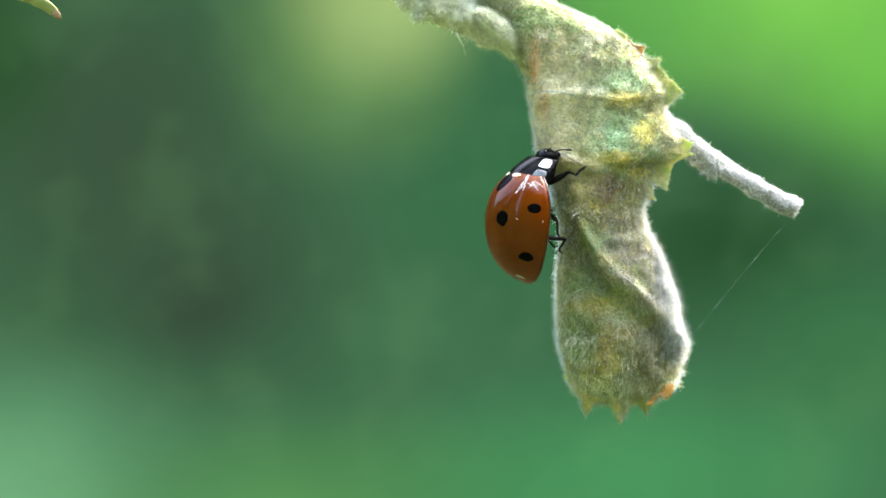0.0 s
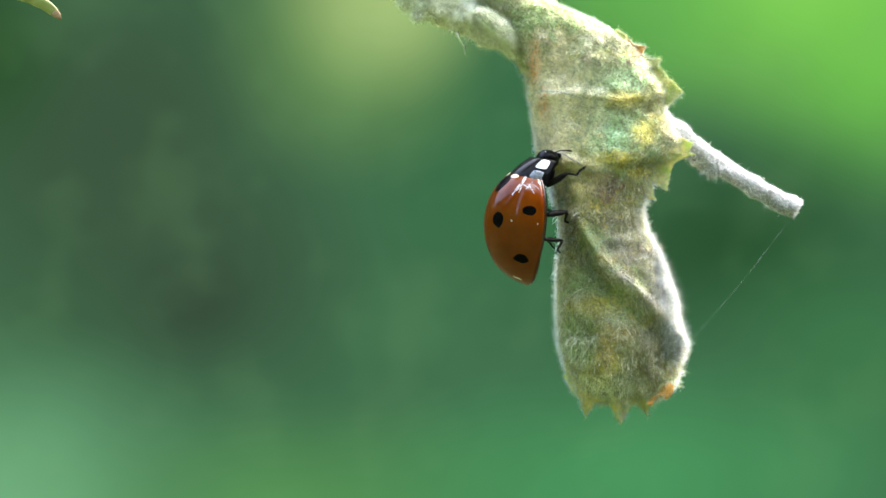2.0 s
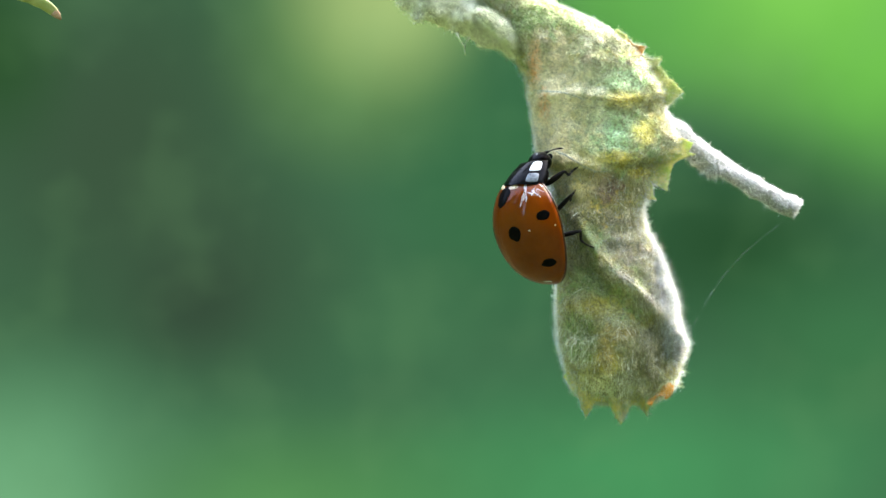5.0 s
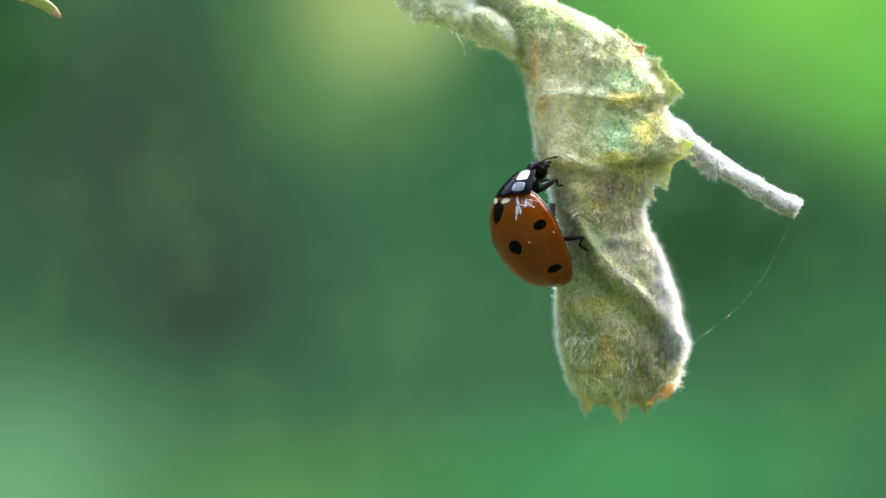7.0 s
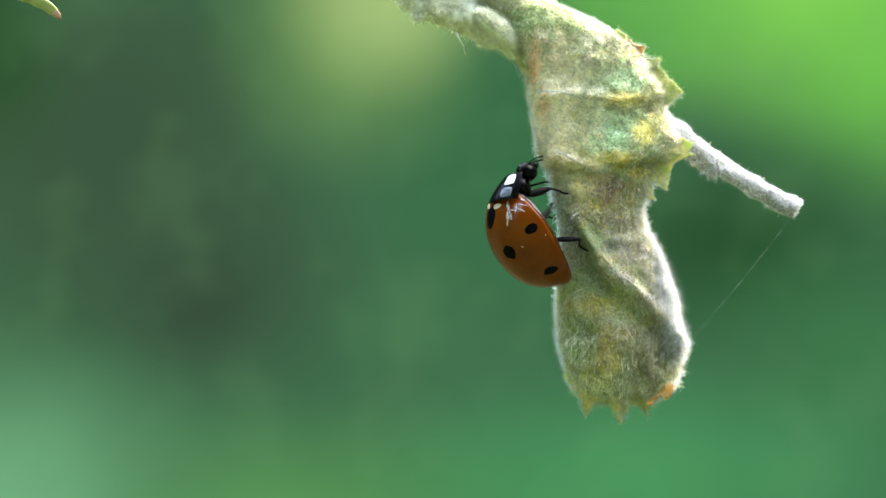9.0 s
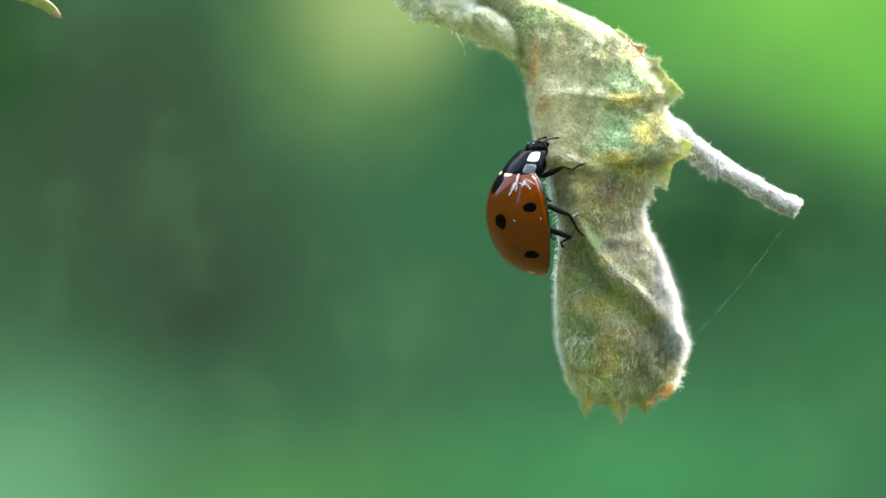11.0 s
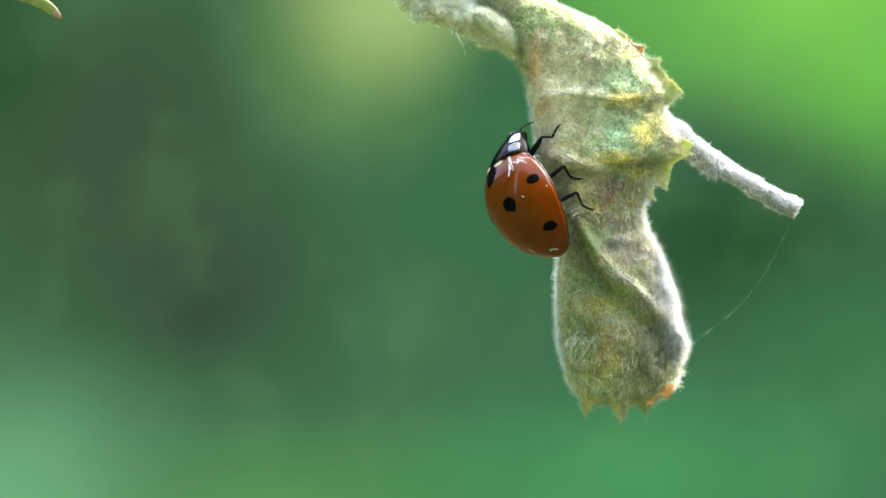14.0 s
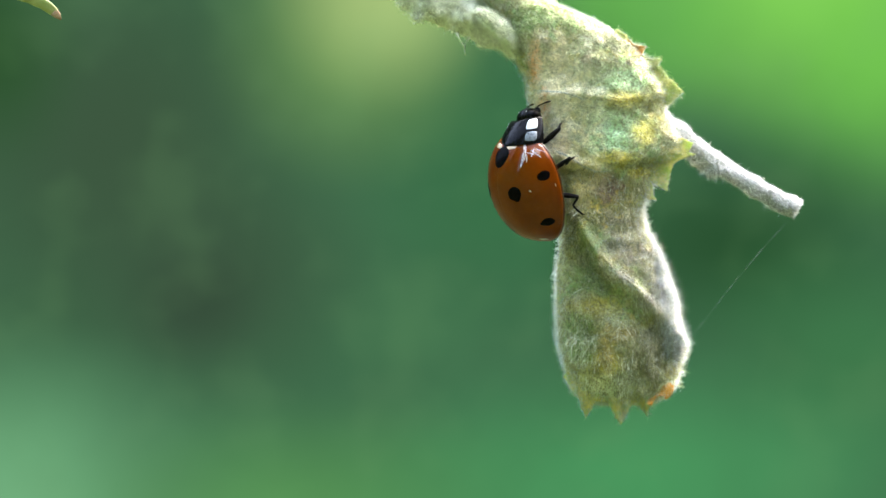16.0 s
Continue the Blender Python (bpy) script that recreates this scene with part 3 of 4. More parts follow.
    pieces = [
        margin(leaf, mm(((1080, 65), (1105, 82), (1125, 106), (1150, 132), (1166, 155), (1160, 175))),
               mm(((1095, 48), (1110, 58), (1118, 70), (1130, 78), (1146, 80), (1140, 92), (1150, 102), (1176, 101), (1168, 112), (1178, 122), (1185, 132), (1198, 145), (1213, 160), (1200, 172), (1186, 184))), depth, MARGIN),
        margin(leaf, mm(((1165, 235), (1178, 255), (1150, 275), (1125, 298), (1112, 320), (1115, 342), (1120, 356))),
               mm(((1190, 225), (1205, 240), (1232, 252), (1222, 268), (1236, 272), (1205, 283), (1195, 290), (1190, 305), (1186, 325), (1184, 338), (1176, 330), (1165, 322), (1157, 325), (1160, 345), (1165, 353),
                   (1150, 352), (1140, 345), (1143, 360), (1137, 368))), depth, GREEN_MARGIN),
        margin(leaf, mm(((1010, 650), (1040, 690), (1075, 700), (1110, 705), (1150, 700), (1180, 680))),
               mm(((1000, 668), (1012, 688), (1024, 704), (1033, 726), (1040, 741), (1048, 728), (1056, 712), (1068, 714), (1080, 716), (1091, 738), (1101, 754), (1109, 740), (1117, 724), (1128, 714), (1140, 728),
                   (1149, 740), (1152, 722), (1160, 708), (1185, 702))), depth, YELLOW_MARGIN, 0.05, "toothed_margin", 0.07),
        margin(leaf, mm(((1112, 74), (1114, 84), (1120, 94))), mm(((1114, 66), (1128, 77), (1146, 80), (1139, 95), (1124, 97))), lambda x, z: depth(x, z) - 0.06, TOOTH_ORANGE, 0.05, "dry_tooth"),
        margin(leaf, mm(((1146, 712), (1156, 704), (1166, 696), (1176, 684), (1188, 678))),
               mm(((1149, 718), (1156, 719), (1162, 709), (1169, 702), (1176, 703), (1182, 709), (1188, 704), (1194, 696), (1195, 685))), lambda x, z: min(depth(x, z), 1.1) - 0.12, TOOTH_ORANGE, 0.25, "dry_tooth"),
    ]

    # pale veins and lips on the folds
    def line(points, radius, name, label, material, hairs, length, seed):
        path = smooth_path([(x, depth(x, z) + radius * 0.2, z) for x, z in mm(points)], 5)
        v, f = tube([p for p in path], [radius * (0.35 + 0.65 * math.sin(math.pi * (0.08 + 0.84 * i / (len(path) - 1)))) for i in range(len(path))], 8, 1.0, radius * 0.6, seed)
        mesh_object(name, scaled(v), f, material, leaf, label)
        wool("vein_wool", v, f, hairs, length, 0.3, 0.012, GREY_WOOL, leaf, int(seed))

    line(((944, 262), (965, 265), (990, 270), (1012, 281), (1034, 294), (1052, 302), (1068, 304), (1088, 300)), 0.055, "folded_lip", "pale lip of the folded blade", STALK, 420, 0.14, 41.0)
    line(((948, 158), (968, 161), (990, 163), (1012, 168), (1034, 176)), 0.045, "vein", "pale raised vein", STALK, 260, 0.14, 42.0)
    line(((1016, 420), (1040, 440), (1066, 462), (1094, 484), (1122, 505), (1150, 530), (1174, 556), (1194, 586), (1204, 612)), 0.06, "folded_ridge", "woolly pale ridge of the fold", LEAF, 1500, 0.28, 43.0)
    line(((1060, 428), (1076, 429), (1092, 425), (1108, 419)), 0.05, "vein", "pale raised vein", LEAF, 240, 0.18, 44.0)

    # wool: matted on the faces, standing at the rims
    visible = lambda p: np.where(p[:, 1] < 1.5, 1.0, 0.06)
    rim = lambda p: np.exp(-((p[:, 1] - 2.3) / 0.75) ** 2) + 0.02
    bright = lambda p: np.where((p[:, 0] > 10.2 - 0.22 * p[:, 2]) & (p[:, 2] < 2.2), 1.0, 0.02)
    def clumped(p):
        n = np.array([noise.noise(Vector(q) * 0.9) + 0.6 * noise.noise(Vector(q) * 2.6) for q in p])
        return visible(p) * np.clip(0.45 + 1.3 * n, 0.06, 1.5)
    wool("matted_wool", uv, uf, 36000, 0.36, 0.15, 0.013, PALE_WOOL, leaf, 1, clumped)
    wool("matted_wool", lv, lf, 24000, 0.52, 0.12, 0.013, WOOL, leaf, 2, lambda p: clumped(p) * np.where((p[:, 2] > 0.6) & (p[:, 0] < 9.6), 0.45, np.where(bright(p) > 0.5, 0.3, 1.0)), 2.2)
    wool("short_wool", lv, lf, 12000, 0.34, 0.2, 0.013, GRIZZLED_WOOL, leaf, 32, visible, 1.2)
    wool("standing_wool", uv, uf, 15000, 0.28, 0.75, 0.012, GREY_WOOL, leaf, 3, rim)
    wool("standing_wool", lv, lf, 15000, 0.34, 0.7, 0.012, WHITE_WOOL, leaf, 4, lambda p: rim(p) * clumped(p) / visible(p))
    wool("standing_wool", lv, lf, 9000, 0.32, 0.45, 0.012, GREY_WOOL, leaf, 5, lambda p: bright(p) * clumped(p))
    wool("standing_wool", lv, lf, 9000, 0.55, 0.5, 0.014, COOL_WOOL, leaf, 14, lambda p: clumped(p) * np.where((p[:, 0] > 10.7 - 0.2 * p[:, 2]) & (p[:, 2] < 1.5) & (p[:, 2] > -6.8) & (p[:, 1] < 3.0), 1.0, 0.0))
    wool("matted_wool", uv, uf, 14000, 0.42, 0.2, 0.013, TAN_WOOL, leaf, 13, lambda p: np.where((p[:, 0] < 7.0 - 0.12 * (p[:, 2] - 4)) & (p[:, 1] < 2.6), 1.0, 0.0), 0.5)
    # coarser strands that show singly
    wool("strand_wool", lv, lf, 4200, 0.50, 0.22, 0.026, WOOL, leaf, 51, clumped, 2.2)
    wool("strand_wool", lv, lf, 900, 0.55, 0.25, 0.030, CREAM_WOOL, leaf, 59, lambda p: clumped(p) * np.where((p[:, 2] < -4.0) & (p[:, 0] < 9.8), 1.0, 0.05), 2.2)
    wool("strand_wool", uv, uf, 3000, 0.40, 0.22, 0.024, PALE_WOOL, leaf, 52, clumped)
    wool("strand_wool", lv, lf, 2400, 0.50, 0.40, 0.028, PALE_WOOL, leaf, 53, lambda p: bright(p) * clumped(p))
    wool("strand_wool", uv, uf, 1100, 0.36, 0.7, 0.022, GREY_WOOL, leaf, 54, rim)
    wool("strand_wool", lv, lf, 1300, 0.42, 0.7, 0.022, WHITE_WOOL, leaf, 55, rim)
    wool("strand_wool", *pieces[2], 900, 0.26, 0.5, 0.024, GREY_WOOL, leaf, 57)
    wool("strand_wool", *pieces[1], 420, 0.20, 0.5, 0.022, GREY_WOOL, leaf, 58)
    wool("stalk_wool", sv, sf, 1500, 0.26, 0.5, 0.024, COOL_WOOL, leaf, 56)
    # thinner wool bares a grey stripe in place of a groove's shade
    wool("stalk_wool", sv, sf, 17000, 0.20, 0.35, 0.012, COOL_WOOL, leaf, 6, lambda p: np.where((abs(p[:, 2] - 6.1 + 0.61 * (p[:, 0] - 11.8)) < 0.17) & (p[:, 1] < 3.25), 0.22, 1.0))
    wool("stalk_tuft", sv, sf, 500, 0.5, 0.6, 0.016, COOL_WOOL, leaf, 33, lambda p: np.where((p[:, 0] > 13.6) & (p[:, 0] < 14.4) & (p[:, 2] < 4.6), 1.0, 0.0))
    wool("twig_wool", tv, tf, 22000, 0.34, 0.45, 0.014, CREAM_WOOL, leaf, 7)
    wool("edge_wool", rv, rf, 5000, 0.32, 0.45, 0.014, CREAM_WOOL, leaf, 8)
    wool("stalk_wool", sv, sf, 3500, 0.30, 0.3, 0.012, COOL_WOOL, leaf, 10, lambda p: np.where((p[:, 0] > 11.2) & (p[:, 0] < 12.9), 1.0, 0.001))
    for k, n, hair in ((0, 2600, PALE_WOOL), (2, 500, WOOL), (1, 500, WOOL)):
        wool("matted_wool", *pieces[k], n, 0.3, 0.15, 0.016, hair, leaf, 20 + k)
    tvv, tff = [], []
    for v, f in pieces:
        tff += [tuple(i + len(tvv) for i in q) for q in f]
        tvv += list(v)
    wool("tooth_wool", tvv, tff, 9000, 0.18, 0.5, 0.014, GREY_WOOL, leaf, 9)
    kv, kf = tube([(-1.2, 1.7, 12.6), (-1.3, 1.5, 12.2), (-1.3, 1.4, 11.85)], [0.45, 0.3, 0.1], 18, 1.0, 0.28, 9.0)
    mesh_object("wool_knob", scaled(kv), kf, STALK, leaf)
    wool("twig_wool", kv, kf, 900, 0.34, 0.5, 0.020, CREAM_WOOL, leaf, 12)
    # a wisp of wool hanging from the twig
    wv, wf = [], []
    for k in range(10):
        dx, dz = 0.10 * noise.noise(Vector((k * 1.7, 3, 0))), 0.16 * noise.noise(Vector((k * 2.3, 0, 8)))
        root = (0.68 + dx, 1.6, 11.2) if k < 6 else (1.40 + dx, 1.6, 11.0)
        tv2, tf2 = tube([root, ((root[0] + 1.12) / 2, 1.5, 10.78 + dz * 0.3), (1.10 + dx * 0.5, 1.5, 10.42 + dz * 0.3), (1.16 + dx, 1.5, 10.05 + dz)], [0.034, 0.024, 0.020, 0.006], 5)
        wf += [tuple(i + len(wv) for i in q) for q in tf2]
        wv += tv2
    mesh_object("wisp", scaled(wv), wf, CREAM_WOOL, leaf, "wisp of wool hanging from the twig")
    return leaf, (uv, uf), (lv, lf)


THREAD_TOP, THREAD_FOOT, THREAD_SAG = Vector((18.25, 3.2, 1.75)), Vector((12.45, 2.2, -5.2)), 0.95


def thread_pose(turn):
    """The thread hangs slack between stalk and leaf and swings round the line between its ends."""
    along = (THREAD_FOOT - THREAD_TOP).normalized()
    low = Vector((0, 1, 0)).cross(along).normalized()
    low = low if low.x > 0 else -low
    away = along.cross(low)
    q = Matrix((along, low, away)).transposed().to_quaternion()
    return Matrix.LocRotScale(at(*THREAD_TOP), q, None) @ pose(0, 0, 0, turn)


def build_thread():
    length = (THREAD_FOOT - THREAD_TOP).length
    pts = [Vector((length * i / 32, THREAD_SAG * math.sin(math.pi * i / 32), 0.0)) for i in range(33)]
    v, f = tube(pts, [0.04 + 0.012 * noise.noise(Vector((i * 1.7, 0, 0))) for i in range(33)], 6)
    thread = mesh_object("spider_thread", scaled(v), f, SILK)
    return tagged(thread, "single fine spider silk thread between stalk and leaf", "thread")


def build_leaf_tip():
    leaf = new("leaf_tip")
    leaf.location = (0, 0, EYE_HEIGHT)
    tagged(leaf, "pale green pointed leaf tip with a reddish end", "leaf")
    path = smooth_path([(-30.0, 14, 16.0, 0.55), (-26.8, 14, 15.1, 0.5), (-24.2, 14, 14.4, 0.42), (-23.05, 14, 14.0, 0.38), (-22.2, 14, 13.6, 0.34), (-21.6, 14, 13.2, 0.27), (-21.3, 14, 12.9, 0.17)], 8)
    v, f = tube([p[:3] for p in path], [p[3] for p in path], 20, 0.25, 0.05)
    mesh_object("blade", scaled(v), f, TIP, leaf)
    v, f = tube([(-21.5, 14, 13.1), (-21.3, 14, 12.9), (-21.1, 14, 12.68)], [0.25, 0.19, 0.05], 16, 0.3)
    mesh_object("dry_end", scaled(v), f, TIP_RED, leaf, "withered reddish end")


# ---- the ladybird; forward x, left y, back z, in mm ----
A_REAR, A_FRONT, B, C = 3.27, 2.83, 2.30, 2.53
PLAN_REAR, PLAN_FRONT, BOW = 1.91, 2.19, 1.95        # how full the outline is behind, before, and over the back
TAIL_DROP, SHOULDER_LIFT = 0.34, 0.24                 # the rim sinks towards the tail and rises at the shoulders


def rim_shift(x, rho):
    return (SHOULDER_LIFT * max(0.0, x / A_FRONT) ** 2 - TAIL_DROP * max(0.0, -x / A_REAR) ** 2) * rho ** 4


def dome(d):
    """The wing cases' surface in the direction d: a high egg with a rim that is not quite level."""
    d = Vector(d).normalized()
    n, a = (PLAN_REAR, A_REAR) if d.x < 0 else (PLAN_FRONT, A_FRONT)
    plan = (abs(d.x) ** n + abs(d.y) ** n) ** (1 / n)
    s = (plan ** BOW + abs(d.z) ** BOW) ** (-1 / BOW)
    x = a * d.x * s
    return Vector((x, B * d.y * s, C * d.z * s + rim_shift(x, plan * s)))


def undome(p):
    n, a = (PLAN_REAR, A_REAR) if p[0] < 0 else (PLAN_FRONT, A_FRONT)
    rho = min(1.0, (abs(p[0] / a) ** n + abs(p[1] / B) ** n) ** (1 / n))
    return Vector((p[0] / a, p[1] / B, (p[2] - rim_shift(p[0], rho)) / C)).normalized()


def elytron(parent, sign):
    verts, faces = [], []
    nu, nv = 48, 30
    for i in range(nu + 1):
        phi = math.pi * i / nu
        for j in range(nv + 1):
            th = radians(0.02 + 86.5 * j / nv)
            d = Vector((math.cos(phi) * math.sin(th), sign * math.sin(phi) * math.sin(th), math.cos(th)))
            p = dome(d)
            p.y += sign * 0.003
            p.z -= 0.008 * math.exp(-(p.y / 0.04) ** 2)
            flange = math.exp(-((j - nv + 1.6) / 1.1) ** 2)
            p.x += 0.02 * flange * d.x
            p.y += 0.025 * flange * d.y
            if j == nv:
                p.x *= 0.96
                p.y *= 0.96
            verts.append(p)
    for i in range(nu):
        for j in range(nv):
            a = i * (nv + 1) + j
            q = (a, a + 1, a + nv + 2, a + nv + 1)
            faces.append(q if sign > 0 else q[::-1])
    wing = mesh_object("elytron", scaled(verts), faces, ELYTRA, parent, "glossy orange-red wing case")
    edge = [dome(Vector((math.cos(a), sign * math.sin(a), 0.07))) * 0.985 for a in (math.pi * (0.10 + 0.88 * i / 40) for i in range(41))]
    v, f = tube(edge, [0.05 * min(1.0, 0.2 + 0.25 * min(i, 40 - i)) for i in range(41)], 10)
    mesh_object("rim", scaled(v), f, RIM, wing, "thin shiny turned-up rim")
    return wing


def spot(parent, centre, rx, ry, seed, material=None, lift=0.014, name="spot"):
    """A patch of pigment that follows the wing case."""
    c = undome(centre)
    p0 = dome(c)
    ax = Vector((1, 0, 0)) - c * c.x
    ay = c.cross(ax).normalized()
    ax.normalize()
    verts, faces = [p0 + c * lift], []
    n, m = 28, 5
    for j in range(1, m + 1):
        for k in range(n):
            a = 2 * math.pi * k / n
            w = 1 + 0.20 * noise.noise(Vector((math.cos(a) * 1.2, math.sin(a) * 1.2, seed)))
            s = j / m * w
            d = c + ax * (rx / 2.75 * s * math.cos(a)) + ay * (ry / 2.65 * s * math.sin(a))
            q = dome(d)
            nn = Vector((d.x / A_FRONT, d.y / B, d.z / C)).normalized()
            verts.append(q + nn * (lift if j < m else -0.01))
    for k in range(n):
        faces.append((0, 1 + k, 1 + (k + 1) % n))
    for j in range(m - 1):
        for k in range(n):
            a, b = 1 + j * n + k, 1 + j * n + (k + 1) % n
            faces.append((a, a + n, b + n, b))
    return mesh_object(name, scaled(verts), faces, material or SPOT, parent)


NECK = Vector((2.15, 0, 0.55))


def shield(s, f):
    """The pronotum's surface: s from its base to its front, f across in degrees."""
    fa = radians(f)
    x = 2.12 + 1.18 * s - 0.12 * (1 - math.cos(fa)) + 0.16 * s * math.sin(fa) ** 2
    w = 1.52 - 0.38 * s ** 1.6
    zt, zb = 1.52 - 0.98 * s ** 1.35, 0.05 - 0.42 * s
    return Vector((x, w * math.sin(fa), zb + (zt - zb) * math.cos(fa) ** 0.85 if math.cos(fa) > 0 else zb))


def patch(name, parent, s0, s1, f0, f1, material, lift, label="", origin=NECK):
    verts, faces = [], []
    ni, nj = 8, 10
    for i in range(ni + 1):
        for j in range(nj + 1):
            u, v = i / ni, j / nj
            # rounded corners
            u2, v2 = 2 * u - 1, 2 * v - 1
            uu = u2 * math.sqrt(1 - 0.28 * v2 * v2) * 0.5 + 0.5
            vv = v2 * math.sqrt(1 - 0.28 * u2 * u2) * 0.5 + 0.5
            s, f = s0 + (s1 - s0) * uu, f0 + (f1 - f0) * vv
            p = shield(s, f)
            n = (shield(s + 0.02, f) - p).cross(shield(s, f + 2) - p).normalized()
            if n.z * 0.3 + n.y * math.copysign(1, f) < 0:
                n = -n
            edge = min(u, 1 - u, v, 1 - v)
            verts.append(p + n * (lift if edge > 0 else -0.02) - origin)
    for i in range(ni):
        for j in range(nj):
            a = i * (nj + 1) + j
            faces.append((a, a + 1, a + nj + 2, a + nj + 1))
    return mesh_object(name, scaled(verts), faces, material, parent, label)


def blob_mesh(centre, radii, seg=20, rings=14):
    verts, faces = [], []
    bm = bmesh.new()
    bmesh.ops.create_uvsphere(bm, u_segments=seg, v_segments=rings, radius=1.0)
    for v in bm.verts:
        v.co = Vector((centre[0] + v.co.x * radii[0], centre[1] + v.co.y * radii[1], centre[2] + v.co.z * radii[2])) * MM
    return bm


def limb(name, parent, length, r0, r1, bulge, flat=0.75):
    """A leg piece along +x from its joint."""
    n = 9
    pts = [(length * i / (n - 1), 0, 0) for i in range(n)]
    rad = [r0 + (r1 - r0) * i / (n - 1) + bulge * math.sin(math.pi * i / (n - 1)) for i in range(n)]
    rad[0] *= 0.7
    v, f = tube(pts, rad, 10, flat)
    return mesh_object(name, scaled(v), f, LEG, parent)


def tarsus(parent, length):
    pts, rad = [], []
    for i in range(13):
        s = i / 12
        pts.append((length * s, 0, 0.05 * math.sin(3 * s)))
        rad.append(0.042 + 0.03 * abs(math.sin(s * 3 * math.pi)) * (1 - 0.4 * s))
    v, f = tube(pts, rad, 8)
    for s in (-1, 1):
        cv, cf = tube([(length * 0.97, 0, 0), (length + 0.09, 0.05 * s, 0.0), (length + 0.13, 0.08 * s, -0.07)], [0.03, 0.02, 0.006], 5)
        f += [tuple(i + len(v) for i in q) for q in cf]
        v += cv
    return mesh_object("tarsus", scaled(v), f, LEG, parent)


FEMUR, TIBIA, TARSUS = (1.25, 1.25, 1.3), (1.1, 1.1, 1.15), (0.7, 0.7, 0.7)
HIPS = ((1.95, 0.9, -0.2), (0.5, 1.1, -0.3), (-0.75, 1.0, -0.3))


def pale_mark(parent, strokes, name, label):
    """Pale scratches and painted highlights on the wing case: thin strokes that follow its surface."""
    verts, faces = [], []
    for row, (a, b, w) in enumerate(strokes):
        n = 14
        a, b = Vector(a), Vector(b)
        base = len(verts)
        for i in range(n + 1):
            t = i / n
            c = a.lerp(b, t)
            c.y += 0.05 * noise.noise(Vector((t * 2.2, a.x * 5, b.y * 3)))
            d = undome(c)
            side = d.cross(b - a).normalized()
            h = w * (0.25 + 0.75 * math.sin(math.pi * (0.12 + 0.8 * t))) * (1 + 0.3 * noise.noise(Vector((t * 4, a.y * 7, 1))))
            for k in (-1, 1):
                verts.append(dome(d + side * k * h / 2.6) + d * (0.026 + 0.003 * row))
            if i:
                q = base + i * 2
                faces.append((q - 2, q - 1, q + 1, q))
    return mesh_object(name, scaled(verts), faces, PALE_MARK, parent, label)


